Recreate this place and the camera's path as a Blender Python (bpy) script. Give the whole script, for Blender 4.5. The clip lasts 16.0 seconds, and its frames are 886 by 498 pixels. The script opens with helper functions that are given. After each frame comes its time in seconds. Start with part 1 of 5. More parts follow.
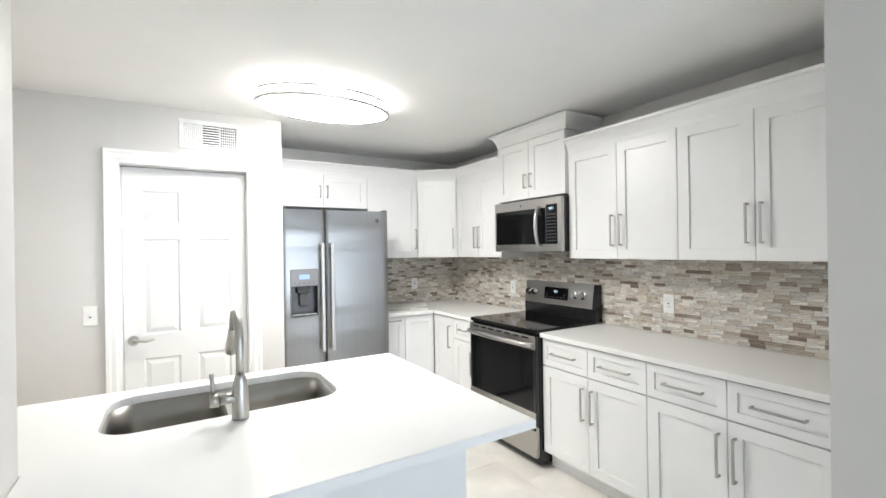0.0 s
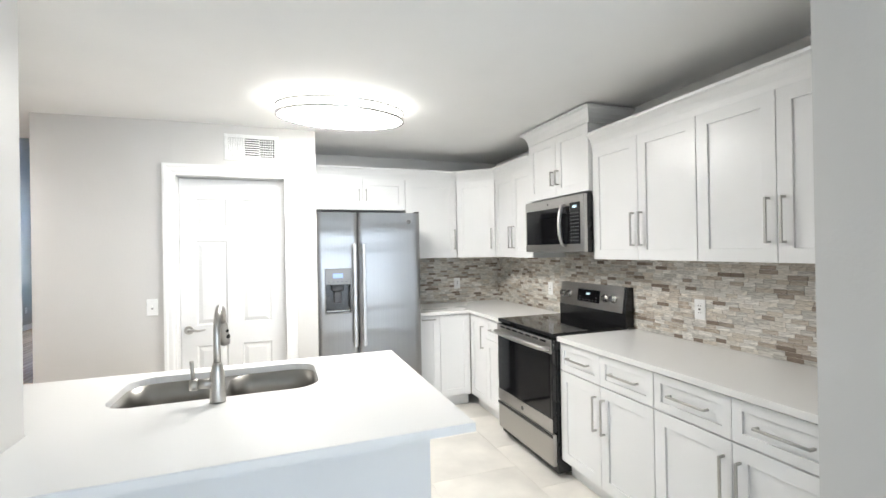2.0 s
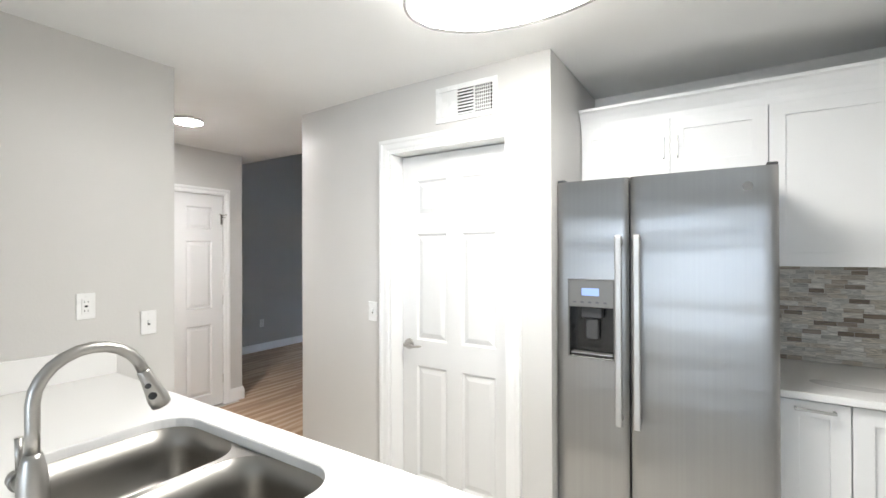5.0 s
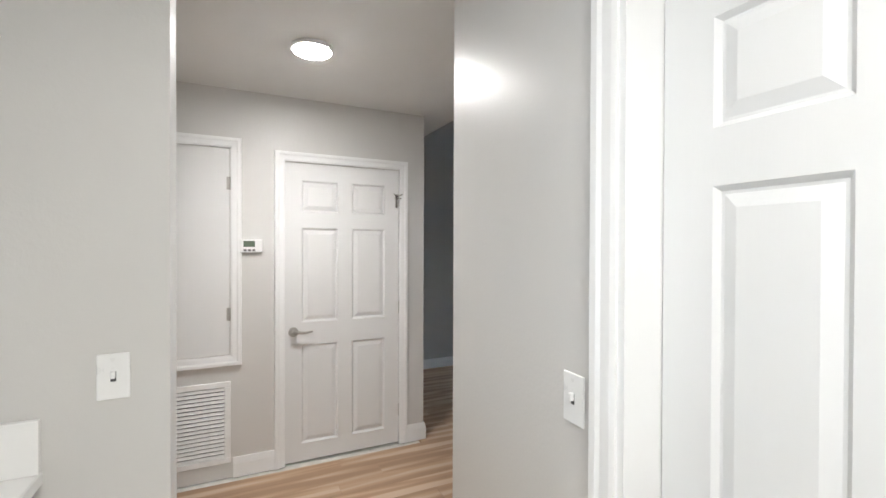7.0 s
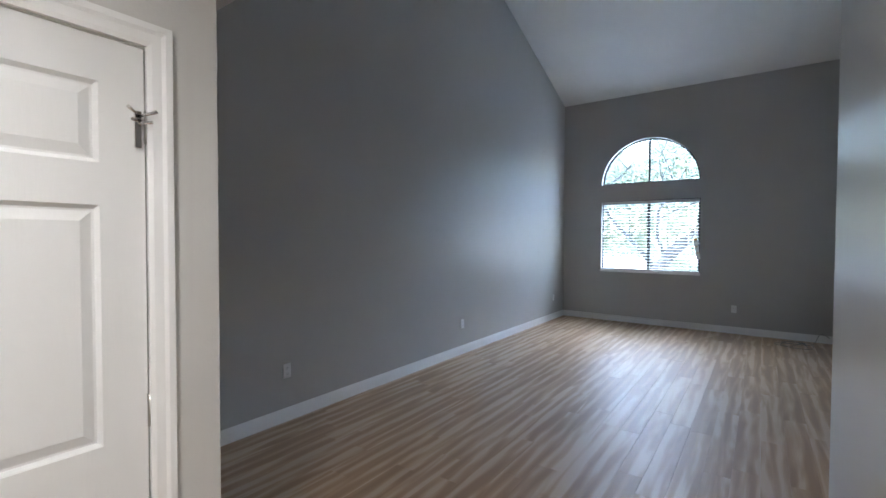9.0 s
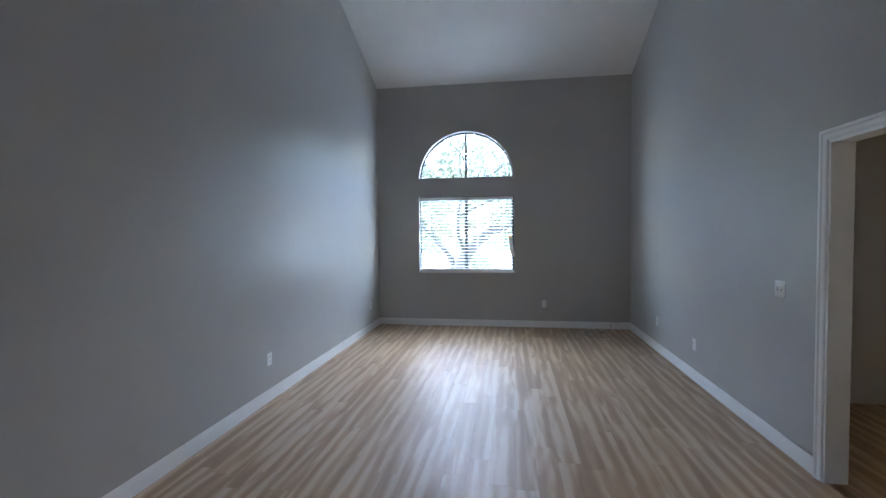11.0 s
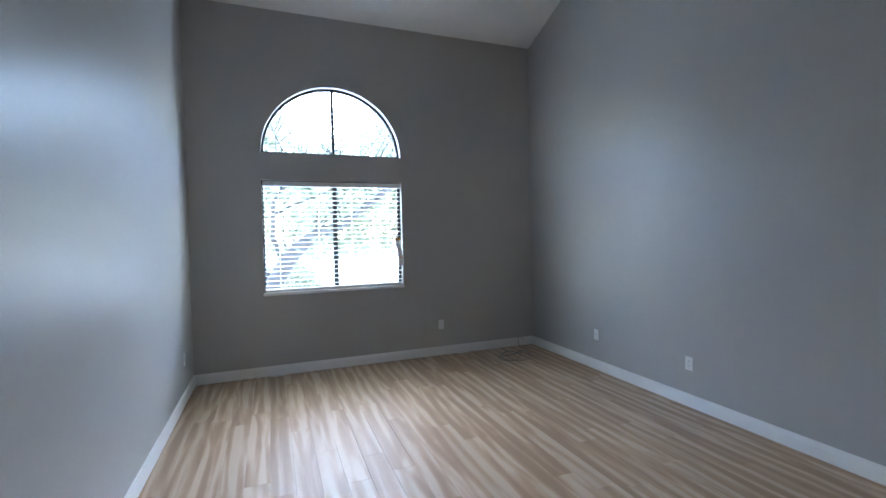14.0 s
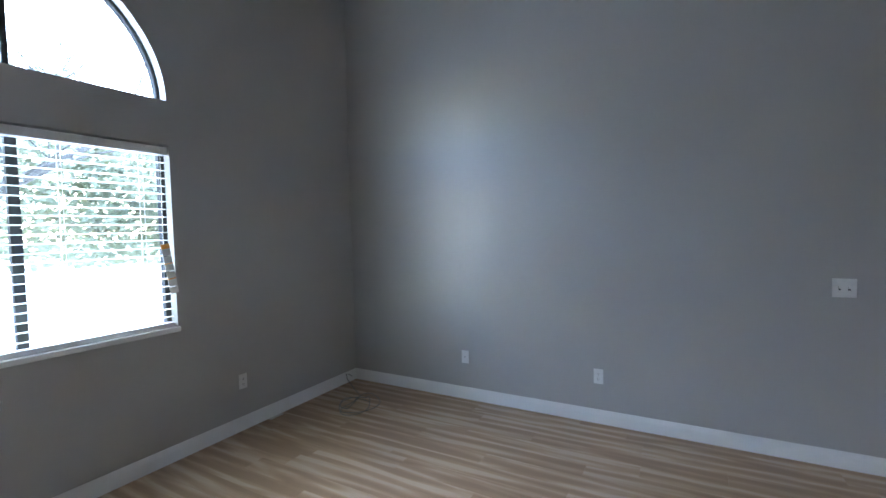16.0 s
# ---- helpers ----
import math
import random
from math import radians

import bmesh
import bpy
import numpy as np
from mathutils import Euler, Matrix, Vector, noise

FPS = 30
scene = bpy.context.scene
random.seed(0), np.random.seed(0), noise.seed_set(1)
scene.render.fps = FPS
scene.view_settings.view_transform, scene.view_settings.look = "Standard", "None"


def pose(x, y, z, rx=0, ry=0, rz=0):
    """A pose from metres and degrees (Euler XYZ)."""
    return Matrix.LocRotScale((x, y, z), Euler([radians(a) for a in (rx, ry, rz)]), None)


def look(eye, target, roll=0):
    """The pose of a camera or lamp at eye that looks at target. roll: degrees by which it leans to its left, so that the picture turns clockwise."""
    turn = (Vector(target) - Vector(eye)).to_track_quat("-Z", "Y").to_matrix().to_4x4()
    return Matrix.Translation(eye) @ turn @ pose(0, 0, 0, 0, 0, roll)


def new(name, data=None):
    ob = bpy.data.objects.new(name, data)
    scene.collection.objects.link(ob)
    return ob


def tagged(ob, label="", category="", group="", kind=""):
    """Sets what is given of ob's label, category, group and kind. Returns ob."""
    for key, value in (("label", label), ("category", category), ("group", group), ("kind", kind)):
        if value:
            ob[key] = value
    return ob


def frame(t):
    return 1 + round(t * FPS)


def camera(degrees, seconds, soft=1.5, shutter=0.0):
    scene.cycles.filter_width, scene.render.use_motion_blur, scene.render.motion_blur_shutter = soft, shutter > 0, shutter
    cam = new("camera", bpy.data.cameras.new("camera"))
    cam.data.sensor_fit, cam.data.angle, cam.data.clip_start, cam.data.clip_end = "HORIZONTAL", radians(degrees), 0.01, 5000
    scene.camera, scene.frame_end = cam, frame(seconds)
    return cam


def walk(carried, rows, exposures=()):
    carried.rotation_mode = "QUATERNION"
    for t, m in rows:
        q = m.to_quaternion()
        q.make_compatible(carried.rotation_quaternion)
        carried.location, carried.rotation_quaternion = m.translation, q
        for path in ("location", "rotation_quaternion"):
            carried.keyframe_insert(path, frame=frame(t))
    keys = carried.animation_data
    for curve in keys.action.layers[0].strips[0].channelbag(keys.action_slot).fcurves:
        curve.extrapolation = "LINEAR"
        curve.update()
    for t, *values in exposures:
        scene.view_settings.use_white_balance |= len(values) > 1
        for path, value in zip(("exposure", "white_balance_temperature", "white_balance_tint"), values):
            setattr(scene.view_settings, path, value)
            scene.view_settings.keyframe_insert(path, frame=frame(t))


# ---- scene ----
cam = camera(90.0, 16.0)

PATH = [
    (0, (0.207, 0.21, 1.487), (1.251, 1.916, 1.487), -0.9),
    (0.5, (0.216, 0.073, 1.487), (1.155, 1.839, 1.49), -0.8),
    (1, (0.273, -0.033, 1.488), (1.133, 1.773, 1.495), -0.9),
    (1.5, (0.448, -0.097, 1.481), (1.21, 1.752, 1.492), -1.0),
    (2, (0.639, -0.028, 1.486), (1.327, 1.85, 1.49), -1.0),
    (2.5, (0.865, 0.136, 1.484), (1.449, 2.049, 1.493), -1.0),
    (3, (1.116, 0.316, 1.481), (1.475, 2.284, 1.494), -1.0),
    (3.5, (1.35, 0.555, 1.476), (1.412, 2.554, 1.493), -0.8),
    (4, (1.477, 0.885, 1.5), (1.183, 2.864, 1.507), -0.5),
    (4.5, (1.587, 1.221, 1.488), (0.899, 3.099, 1.503), -0.3),
    (5, (1.616, 1.569, 1.482), (0.537, 3.254, 1.491), -0.2),
    (5.2, (1.58, 1.735, 1.49), (0.358, 3.318, 1.49), -0.1),
    (7.3, (0.278, 2.978, 1.468), (-1.521, 3.85, 1.452), 0.2),
    (7.5, (0.07, 3.014, 1.48), (-1.714, 3.915, 1.447), 0.3),
    (8, (-0.405, 3.126, 1.485), (-2.064, 4.243, 1.446), 0.4),
    (8.5, (-0.798, 3.312, 1.487), (-2.232, 4.706, 1.438), 0.2),
    (9, (-1.126, 3.529, 1.502), (-2.295, 5.151, 1.451), 0.2),
    (9.5, (-1.361, 3.734, 1.512), (-2.26, 5.519, 1.461), -0.1),
    (10, (-1.543, 3.975, 1.545), (-2.237, 5.85, 1.482), -0.3),
    (12.5, (-2.816, 5.394, 1.539), (-2.571, 7.378, 1.475), -0.8),
    (13, (-3.029, 5.765, 1.538), (-2.648, 7.727, 1.473), -0.9),
    (13.5, (-3.303, 6.16, 1.549), (-2.777, 8.088, 1.481), -1.0),
    (14, (-3.452, 6.628, 1.524), (-2.733, 8.493, 1.462), -1.2),
    (14.5, (-3.647, 7.17, 1.561), (-2.728, 8.945, 1.487), -1.1),
    (15, (-3.681, 7.691, 1.573), (-2.564, 9.348, 1.49), -1.3),
    (15.5, (-3.761, 8.271, 1.557), (-2.312, 9.648, 1.478), -1.4),
    (16, (-3.706, 8.755, 1.555), (-1.968, 9.74, 1.468), -1.4),
]

# the unseen stretch round the end of the peninsula
TURN = [
    (5.7, (1.47, 2.13, 1.49), (-0.02, 3.47, 1.485), 0.0),
    (6.2, (1.22, 2.52, 1.485), (-0.46, 3.61, 1.475), 0.1),
    (6.7, (0.84, 2.80, 1.475), (-0.94, 3.70, 1.46), 0.2),
]
EXPOSURE = [(0, 5.42), (5, 5.27), (7.3, 4.95), (8.5, 4.97), (9.5, 5.12), (16, 5.15)]
walk(cam, [(t, look(eye, target, roll)) for t, eye, target, roll in sorted(PATH + TURN)], EXPOSURE)

# ---------------------------------------------------------------- daylight
world = bpy.data.worlds.new("sky")
scene.world = world
world.use_nodes = True
wn = world.node_tree
sky = wn.nodes.new("ShaderNodeTexSky")
sky.sky_type, sky.sun_disc = "NISHITA", False
sky.sun_elevation, sky.sun_rotation = radians(56), radians(4)
sky.dust_density = 0.5
sky.ozone_density = 1.8
wn.links.new(sky.outputs[0], wn.nodes["Background"].inputs[0])
wn.nodes["Background"].inputs[1].default_value = 0.15
sun_data = bpy.data.lights.new("sun", "SUN")
sun_data.energy, sun_data.angle, sun_data.color = 0.45, radians(80), (0.66, 0.83, 1.0)
sun = new("sun", sun_data)
sun.matrix_basis = pose(0, 0, 20, -34, 0, -4)


# ---------------------------------------------------------------- materials
def mat(name, col, rough=0.5, metal=0.0, var=0.05, scale=3.0, bump=0.0, bscale=150.0, stretch=(1, 1, 1), rnd=0.0, coat=0.0, spec=0.5):
    m = bpy.data.materials.new(name)
    m.use_nodes = True
    t = m.node_tree
    b = t.nodes["Principled BSDF"]
    co = t.nodes.new("ShaderNodeTexCoord")
    mp = t.nodes.new("ShaderNodeMapping")
    mp.inputs["Scale"].default_value = stretch
    t.links.new(co.outputs["Object"], mp.inputs[0])
    n1 = t.nodes.new("ShaderNodeTexNoise")
    n1.inputs["Scale"].default_value, n1.inputs["Detail"].default_value = scale, 5
    n2 = t.nodes.new("ShaderNodeTexNoise")
    n2.inputs["Scale"].default_value, n2.inputs["Detail"].default_value = bscale, 3
    t.links.new(mp.outputs[0], n1.inputs[0])
    t.links.new(mp.outputs[0], n2.inputs[0])
    ramp = t.nodes.new("ShaderNodeValToRGB")
    ramp.color_ramp.elements[0].position, ramp.color_ramp.elements[1].position = 0.3, 0.7
    ramp.color_ramp.elements[0].color = (*[max(0, c * (1 - var)) for c in col], 1)
    ramp.color_ramp.elements[1].color = (*[min(1, c * (1 + var)) for c in col], 1)
    t.links.new(n1.outputs[0], ramp.inputs[0])
    out = ramp.outputs[0]
    if rnd:
        info = t.nodes.new("ShaderNodeObjectInfo")
        hs = t.nodes.new("ShaderNodeHueSaturation")
        mr = t.nodes.new("ShaderNodeMapRange")
        mr.inputs[3].default_value, mr.inputs[4].default_value = 1 - rnd, 1 + rnd
        t.links.new(info.outputs["Random"], mr.inputs[0])
        t.links.new(mr.outputs[0], hs.inputs["Value"])
        t.links.new(out, hs.inputs["Color"])
        out = hs.outputs[0]
    t.links.new(out, b.inputs["Base Color"])
    rr = t.nodes.new("ShaderNodeMapRange")
    rr.inputs[3].default_value, rr.inputs[4].default_value = max(0.02, rough - 0.06), min(1, rough + 0.06)
    t.links.new(n1.outputs[0], rr.inputs[0])
    t.links.new(rr.outputs[0], b.inputs["Roughness"])
    b.inputs["Metallic"].default_value = metal
    b.inputs["Coat Weight"].default_value = coat
    b.inputs["Specular IOR Level"].default_value = spec
    if bump:
        bp = t.nodes.new("ShaderNodeBump")
        bp.inputs["Strength"].default_value, bp.inputs["Distance"].default_value = bump, 0.002
        t.links.new(n2.outputs[0], bp.inputs["Height"])
        t.links.new(bp.outputs[0], b.inputs["Normal"])
    return m


def glow(name, col, strength):
    m = bpy.data.materials.new(name)
    m.use_nodes = True
    b = m.node_tree.nodes["Principled BSDF"]
    b.inputs["Base Color"].default_value = (*col, 1)
    b.inputs["Emission Color"].default_value = (*col, 1)
    b.inputs["Emission Strength"].default_value = strength
    return m


DINING_DAY = 3.3
LAMP, LAMP_SIDE, HALL_LAMP, HALL_SPOT, ROOM_LAMP = 1.2, 0.32, 4.8, 2.05, 0.40
M_WALL = mat("greige_wall_paint", (0.645, 0.632, 0.612), 0.40, 0, 0.025, 1.3, 0.25, 90)
# same paint as M_WALL; the living room's dimmer light is put into its colour
M_WALL_DIM = mat("greige_wall_paint_dim", (0.48, 0.47, 0.455), 0.37, 0, 0.03, 1.3, 0.25, 90, spec=0.5)
M_CEIL = mat("white_ceiling_paint", (0.86, 0.86, 0.85), 0.9, 0, 0.02, 2, 0.3, 120)
M_TRIM = mat("white_trim_paint", (0.87, 0.87, 0.865), 0.32, 0, 0.02, 3, 0.08, 60)
M_CAB = mat("white_cabinet_lacquer", (0.84, 0.84, 0.835), 0.3, 0, 0.015, 3, 0.05, 60)
M_DOOR = mat("white_door_paint", (0.76, 0.76, 0.755), 0.55, 0, 0.02, 4, 0.15, 120, (1, 1, 0.1), spec=0.3)
M_QUARTZ = mat("white_quartz", (0.86, 0.855, 0.84), 0.27, 0, 0.006, 0.12, 0, 100)
M_STEEL = mat("brushed_steel", (0.55, 0.54, 0.525), 0.40, 1, 0.03, 1.5, 0.03, 9, (60, 8, 0.5))
M_FRIDGE = mat("brushed_fridge_steel", (0.37, 0.365, 0.357), 0.30, 1, 0.03, 1.5, 0, 9, (60, 8, 0.5))
fb = M_FRIDGE.node_tree.nodes["Principled BSDF"]
fb.inputs["Anisotropic"].default_value = 0.9
brush = M_FRIDGE.node_tree.nodes.new("ShaderNodeCombineXYZ")
brush.inputs[0].default_value = 1.0
M_FRIDGE.node_tree.links.new(brush.outputs[0], fb.inputs["Tangent"])
# the sheet is not quite flat: broad level waves
wave_map = M_FRIDGE.node_tree.nodes.new("ShaderNodeMapping")
wave_map.inputs["Scale"].default_value = (0.5, 0.5, 4.2)
wave = M_FRIDGE.node_tree.nodes.new("ShaderNodeTexNoise")
wave.inputs["Scale"].default_value, wave.inputs["Detail"].default_value = 1.0, 1.5
wave_bump = M_FRIDGE.node_tree.nodes.new("ShaderNodeBump")
wave_bump.inputs["Strength"].default_value, wave_bump.inputs["Distance"].default_value = 1.0, 0.012
wave_co = M_FRIDGE.node_tree.nodes.new("ShaderNodeTexCoord")
M_FRIDGE.node_tree.links.new(wave_co.outputs["Object"], wave_map.inputs[0])
M_FRIDGE.node_tree.links.new(wave_map.outputs[0], wave.inputs[0])
M_FRIDGE.node_tree.links.new(wave.outputs[0], wave_bump.inputs["Height"])
M_FRIDGE.node_tree.links.new(wave_bump.outputs[0], fb.inputs["Normal"])
M_RECESS = mat("grey_brown_plastic", (0.014, 0.013, 0.012), 0.22, 0, 0.1, 8)
M_STEEL_H = mat("brushed_steel_level", (0.47, 0.455, 0.435), 0.33, 1, 0.03, 1.5, 0.03, 9, (0.5, 8, 60))
M_NICKEL = mat("brushed_nickel", (0.47, 0.455, 0.43), 0.36, 1, 0.05, 20, 0.05, 200)
M_PULL = mat("brushed_bar_pull", (0.48, 0.47, 0.45), 0.33, 1, 0.05, 20, 0.05, 200)
M_CHROME = mat("polished_steel", (0.68, 0.67, 0.65), 0.14, 1, 0.05, 20)
M_SINK = mat("sink_steel", (0.32, 0.308, 0.288), 0.36, 1, 0.02, 0.8, 0, 60)
M_BLACK = mat("black_enamel", (0.015, 0.015, 0.016), 0.25, 0, 0.2, 4)
M_BGLASS = mat("black_glass", (0.006, 0.006, 0.007), 0.05, 0, 0.2, 2, spec=0.3)
M_DARK = mat("dark_grey_plastic", (0.05, 0.05, 0.052), 0.45, 0, 0.15, 8, 0.1, 200)
M_PLATE = mat("white_plastic", (0.85, 0.85, 0.84), 0.28, 0, 0.02, 8)
M_GREYP = mat("grey_plastic", (0.13, 0.128, 0.125), 0.25, 0, 0.05, 8)
M_SILVER = mat("silver_plastic", (0.19, 0.185, 0.178), 0.36, 0.6, 0.05, 8)
M_BLUE_LCD = glow("blue_lit_display", (0.25, 0.36, 0.75), 0.007)
M_KEY = mat("pale_print", (0.09, 0.092, 0.095), 0.4, 0, 0.05, 8)
M_LCD = mat("green_grey_lcd", (0.13, 0.17, 0.12), 0.2, 0, 0.05, 8)
M_DIGIT = glow("lit_digits", (0.65, 0.88, 1.0), 0.045)
M_GROUT = mat("pale_grout", (0.68, 0.655, 0.61), 0.85, 0, 0.08, 20, 0.4, 300)
M_BRONZE = mat("dark_bronze_frame", (0.02, 0.021, 0.024), 0.4, 0, 0.1, 10)
M_ORANGE = mat("orange_print", (0.75, 0.33, 0.06), 0.6, 0, 0.05, 20)
M_CABLE = mat("grey_cable", (0.24, 0.235, 0.23), 0.5, 0, 0.1, 30)
M_BARK = mat("grey_bark", (0.085, 0.078, 0.072), 0.9, 0, 0.3, 12, 0.8, 40, (1, 1, 0.3))


def leafy(name, col, thin=0.7):
    """Thin leaves that let part of the light through."""
    m = mat(name, col, 0.6, 0, 0.35 if col[0] < 0.3 else 0.01, 3)
    t = m.node_tree
    b = t.nodes["Principled BSDF"]
    tr = t.nodes.new("ShaderNodeBsdfTranslucent")
    tr.inputs[0].default_value = (col[0] * thin, col[1] * thin, col[2] * thin * 0.9, 1)
    ad = t.nodes.new("ShaderNodeAddShader")
    t.links.new(b.outputs[0], ad.inputs[0])
    t.links.new(tr.outputs[0], ad.inputs[1])
    t.links.new(ad.outputs[0], t.nodes["Material Output"].inputs[0])
    return m


M_SLAT = leafy("white_blind_slat", (0.46, 0.46, 0.46), 1.1)
M_LEAF = leafy("leaves", (0.115, 0.128, 0.085), 1.2)
M_HEDGE = leafy("hedge_leaves", (0.118, 0.128, 0.09), 1.2)
M_GROUND = mat("pale_concrete_ground", (0.46, 0.45, 0.43), 0.9, 0, 0.12, 0.6, 0.4, 20)
M_LAMP = glow("lamp_diffuser", (1.0, 0.985, 0.95), LAMP)
M_LAMP_SIDE = glow("lamp_diffuser_side", (1.0, 0.985, 0.95), LAMP_SIDE)
M_HALL = glow("hall_lamp_diffuser", (1.0, 0.985, 0.975), HALL_LAMP)
M_ROOM = glow("room_lamp_diffuser", (1.0, 0.88, 0.72), ROOM_LAMP)


def glass():
    m = bpy.data.materials.new("window_glass")
    m.use_nodes = True
    b = m.node_tree.nodes["Principled BSDF"]
    b.inputs["Transmission Weight"].default_value = 1
    b.inputs["Roughness"].default_value = 0.0
    b.inputs["IOR"].default_value = 1.02
    return m


M_GLASS = glass()


def laminate():
    m = mat("oak_laminate", (0.4, 0.3, 0.2), 0.44, 0, 0.1, 3, 0.15, 120, (1, 0.06, 1), spec=0.38)
    t = m.node_tree
    b = t.nodes["Principled BSDF"]
    co = t.nodes.new("ShaderNodeTexCoord")
    info = t.nodes.new("ShaderNodeObjectInfo")
    mul = t.nodes.new("ShaderNodeVectorMath")
    mul.operation = "SCALE"
    mul.inputs[0].default_value = (37, 61, 23)
    t.links.new(info.outputs["Random"], mul.inputs["Scale"])
    add = t.nodes.new("ShaderNodeVectorMath")
    t.links.new(co.outputs["Object"], add.inputs[0])
    t.links.new(mul.outputs[0], add.inputs[1])

    pos = t.nodes.new("ShaderNodeNewGeometry")
    along = t.nodes.new("ShaderNodeVectorMath")
    along.operation = "MULTIPLY_ADD"
    along.inputs[1].default_value = (0, 6, 0)
    t.links.new(info.outputs["Random"], along.inputs[0])
    t.links.new(pos.outputs["Position"], along.inputs[2])

    def layer(sx, sy, detail, src):
        mp = t.nodes.new("ShaderNodeMapping")
        mp.inputs["Scale"].default_value = (sx, sy, 1)
        t.links.new(src, mp.inputs[0])
        n = t.nodes.new("ShaderNodeTexNoise")
        n.inputs["Scale"].default_value, n.inputs["Detail"].default_value, n.inputs["Distortion"].default_value = 1, detail, 1.4
        t.links.new(mp.outputs[0], n.inputs[0])
        return n.outputs[0]

    band, grain = layer(8, 0.75, 1.2, along.outputs[0]), layer(95, 3.0, 4, add.outputs[0])
    # printed strips: light and dark run side by side along the plank
    split = t.nodes.new("ShaderNodeSeparateXYZ")
    t.links.new(pos.outputs["Position"], split.inputs[0])
    drift = t.nodes.new("ShaderNodeMath")
    drift.operation = "MULTIPLY"
    drift.inputs[1].default_value = 5.5
    t.links.new(layer(2.2, 0.8, 2.0, along.outputs[0]), drift.inputs[0])
    phase = t.nodes.new("ShaderNodeMath")
    phase.operation = "MULTIPLY_ADD"
    phase.inputs[1].default_value = 2 * math.pi / 0.098
    t.links.new(split.outputs[0], phase.inputs[0])
    t.links.new(drift.outputs[0], phase.inputs[2])
    sine = t.nodes.new("ShaderNodeMath")
    sine.operation = "SINE"
    t.links.new(phase.outputs[0], sine.inputs[0])
    strips = t.nodes.new("ShaderNodeMath")
    strips.operation = "MULTIPLY_ADD"
    strips.inputs[1].default_value = 0.105
    t.links.new(sine.outputs[0], strips.inputs[0])
    t.links.new(band, strips.inputs[2])
    mix = t.nodes.new("ShaderNodeMix")
    mix.inputs[0].default_value = 0.14
    t.links.new(strips.outputs[0], mix.inputs[2])
    t.links.new(grain, mix.inputs[3])
    ramp = t.nodes.new("ShaderNodeValToRGB")
    e = ramp.color_ramp.elements
    e[0].position, e[0].color = 0.37, (0.372, 0.238, 0.148, 1)
    e[1].position, e[1].color = 0.63, (0.585, 0.44, 0.322, 1)
    mid = e.new(0.50)
    mid.color = (0.47, 0.31, 0.195, 1)
    t.links.new(mix.outputs[0], ramp.inputs[0])
    hs = t.nodes.new("ShaderNodeHueSaturation")
    mr = t.nodes.new("ShaderNodeMapRange")
    mr.inputs[3].default_value, mr.inputs[4].default_value = 0.95, 1.05
    t.links.new(info.outputs["Random"], mr.inputs[0])
    t.links.new(mr.outputs[0], hs.inputs["Value"])
    t.links.new(ramp.outputs[0], hs.inputs["Color"])
    t.links.new(hs.outputs[0], b.inputs["Base Color"])
    return m


def mosaic(name, island):
    m = mat(name, (0.4, 0.38, 0.35), 0.36, 0, 0.1, 30, 0.1, 90, spec=0.35)
    t = m.node_tree
    b = t.nodes["Principled BSDF"]
    if island:
        rnd = t.nodes.new("ShaderNodeNewGeometry").outputs["Random Per Island"]
    else:
        rnd = t.nodes.new("ShaderNodeObjectInfo").outputs["Random"]
    ramp = t.nodes.new("ShaderNodeValToRGB")
    ramp.color_ramp.interpolation = "CONSTANT"
    cols = [(0.66, 0.62, 0.555), (0.51, 0.455, 0.385), (0.72, 0.695, 0.645), (0.57, 0.55, 0.505), (0.46, 0.395, 0.325), (0.67, 0.64, 0.585), (0.23, 0.18, 0.14), (0.60, 0.545, 0.465), (0.50, 0.48, 0.435), (0.33, 0.275, 0.225)]
    stops = [0.0, 0.14, 0.25, 0.40, 0.52, 0.60, 0.70, 0.77, 0.86, 0.94]
    e = ramp.color_ramp.elements
    e[0].position, e[0].color = 0, (*cols[0], 1)
    e[1].position, e[1].color = stops[1], (*cols[1], 1)
    for p, c in zip(stops[2:], cols[2:]):
        e.new(p).color = (*c, 1)
    t.links.new(rnd, ramp.inputs[0])
    co = t.nodes.new("ShaderNodeTexCoord")
    ofs = t.nodes.new("ShaderNodeVectorMath")
    ofs.operation = "MULTIPLY_ADD"
    ofs.inputs[1].default_value = (11, 11, 62)
    t.links.new(co.outputs["Object"], ofs.inputs[0])
    t.links.new(rnd, ofs.inputs[2])
    n = t.nodes.new("ShaderNodeTexNoise")
    n.inputs["Scale"].default_value, n.inputs["Detail"].default_value, n.inputs["Distortion"].default_value = 1, 5, 2.4
    t.links.new(ofs.outputs[0], n.inputs[0])
    mr = t.nodes.new("ShaderNodeMapRange")
    mr.inputs[1].default_value, mr.inputs[2].default_value, mr.inputs[3].default_value, mr.inputs[4].default_value = 0.32, 0.68, 0.68, 1.28
    t.links.new(n.outputs[0], mr.inputs[0])
    hs = t.nodes.new("ShaderNodeHueSaturation")
    t.links.new(mr.outputs[0], hs.inputs["Value"])
    t.links.new(ramp.outputs[0], hs.inputs["Color"])
    t.links.new(hs.outputs[0], b.inputs["Base Color"])
    return m


M_WOOD = laminate()
M_JOINT = mat("pale_tile_joint", (0.71, 0.68, 0.625), 0.8, 0, 0.06, 8)
M_TILE = mat("pale_stone_tile", (0.73, 0.70, 0.645), 0.3, 0, 0.17, 2.4, 0.1, 40, rnd=0.05)
M_MOSAIC, M_MOSAIC_REST = mosaic("mosaic_strip", False), mosaic("mosaic_strip_far", True)


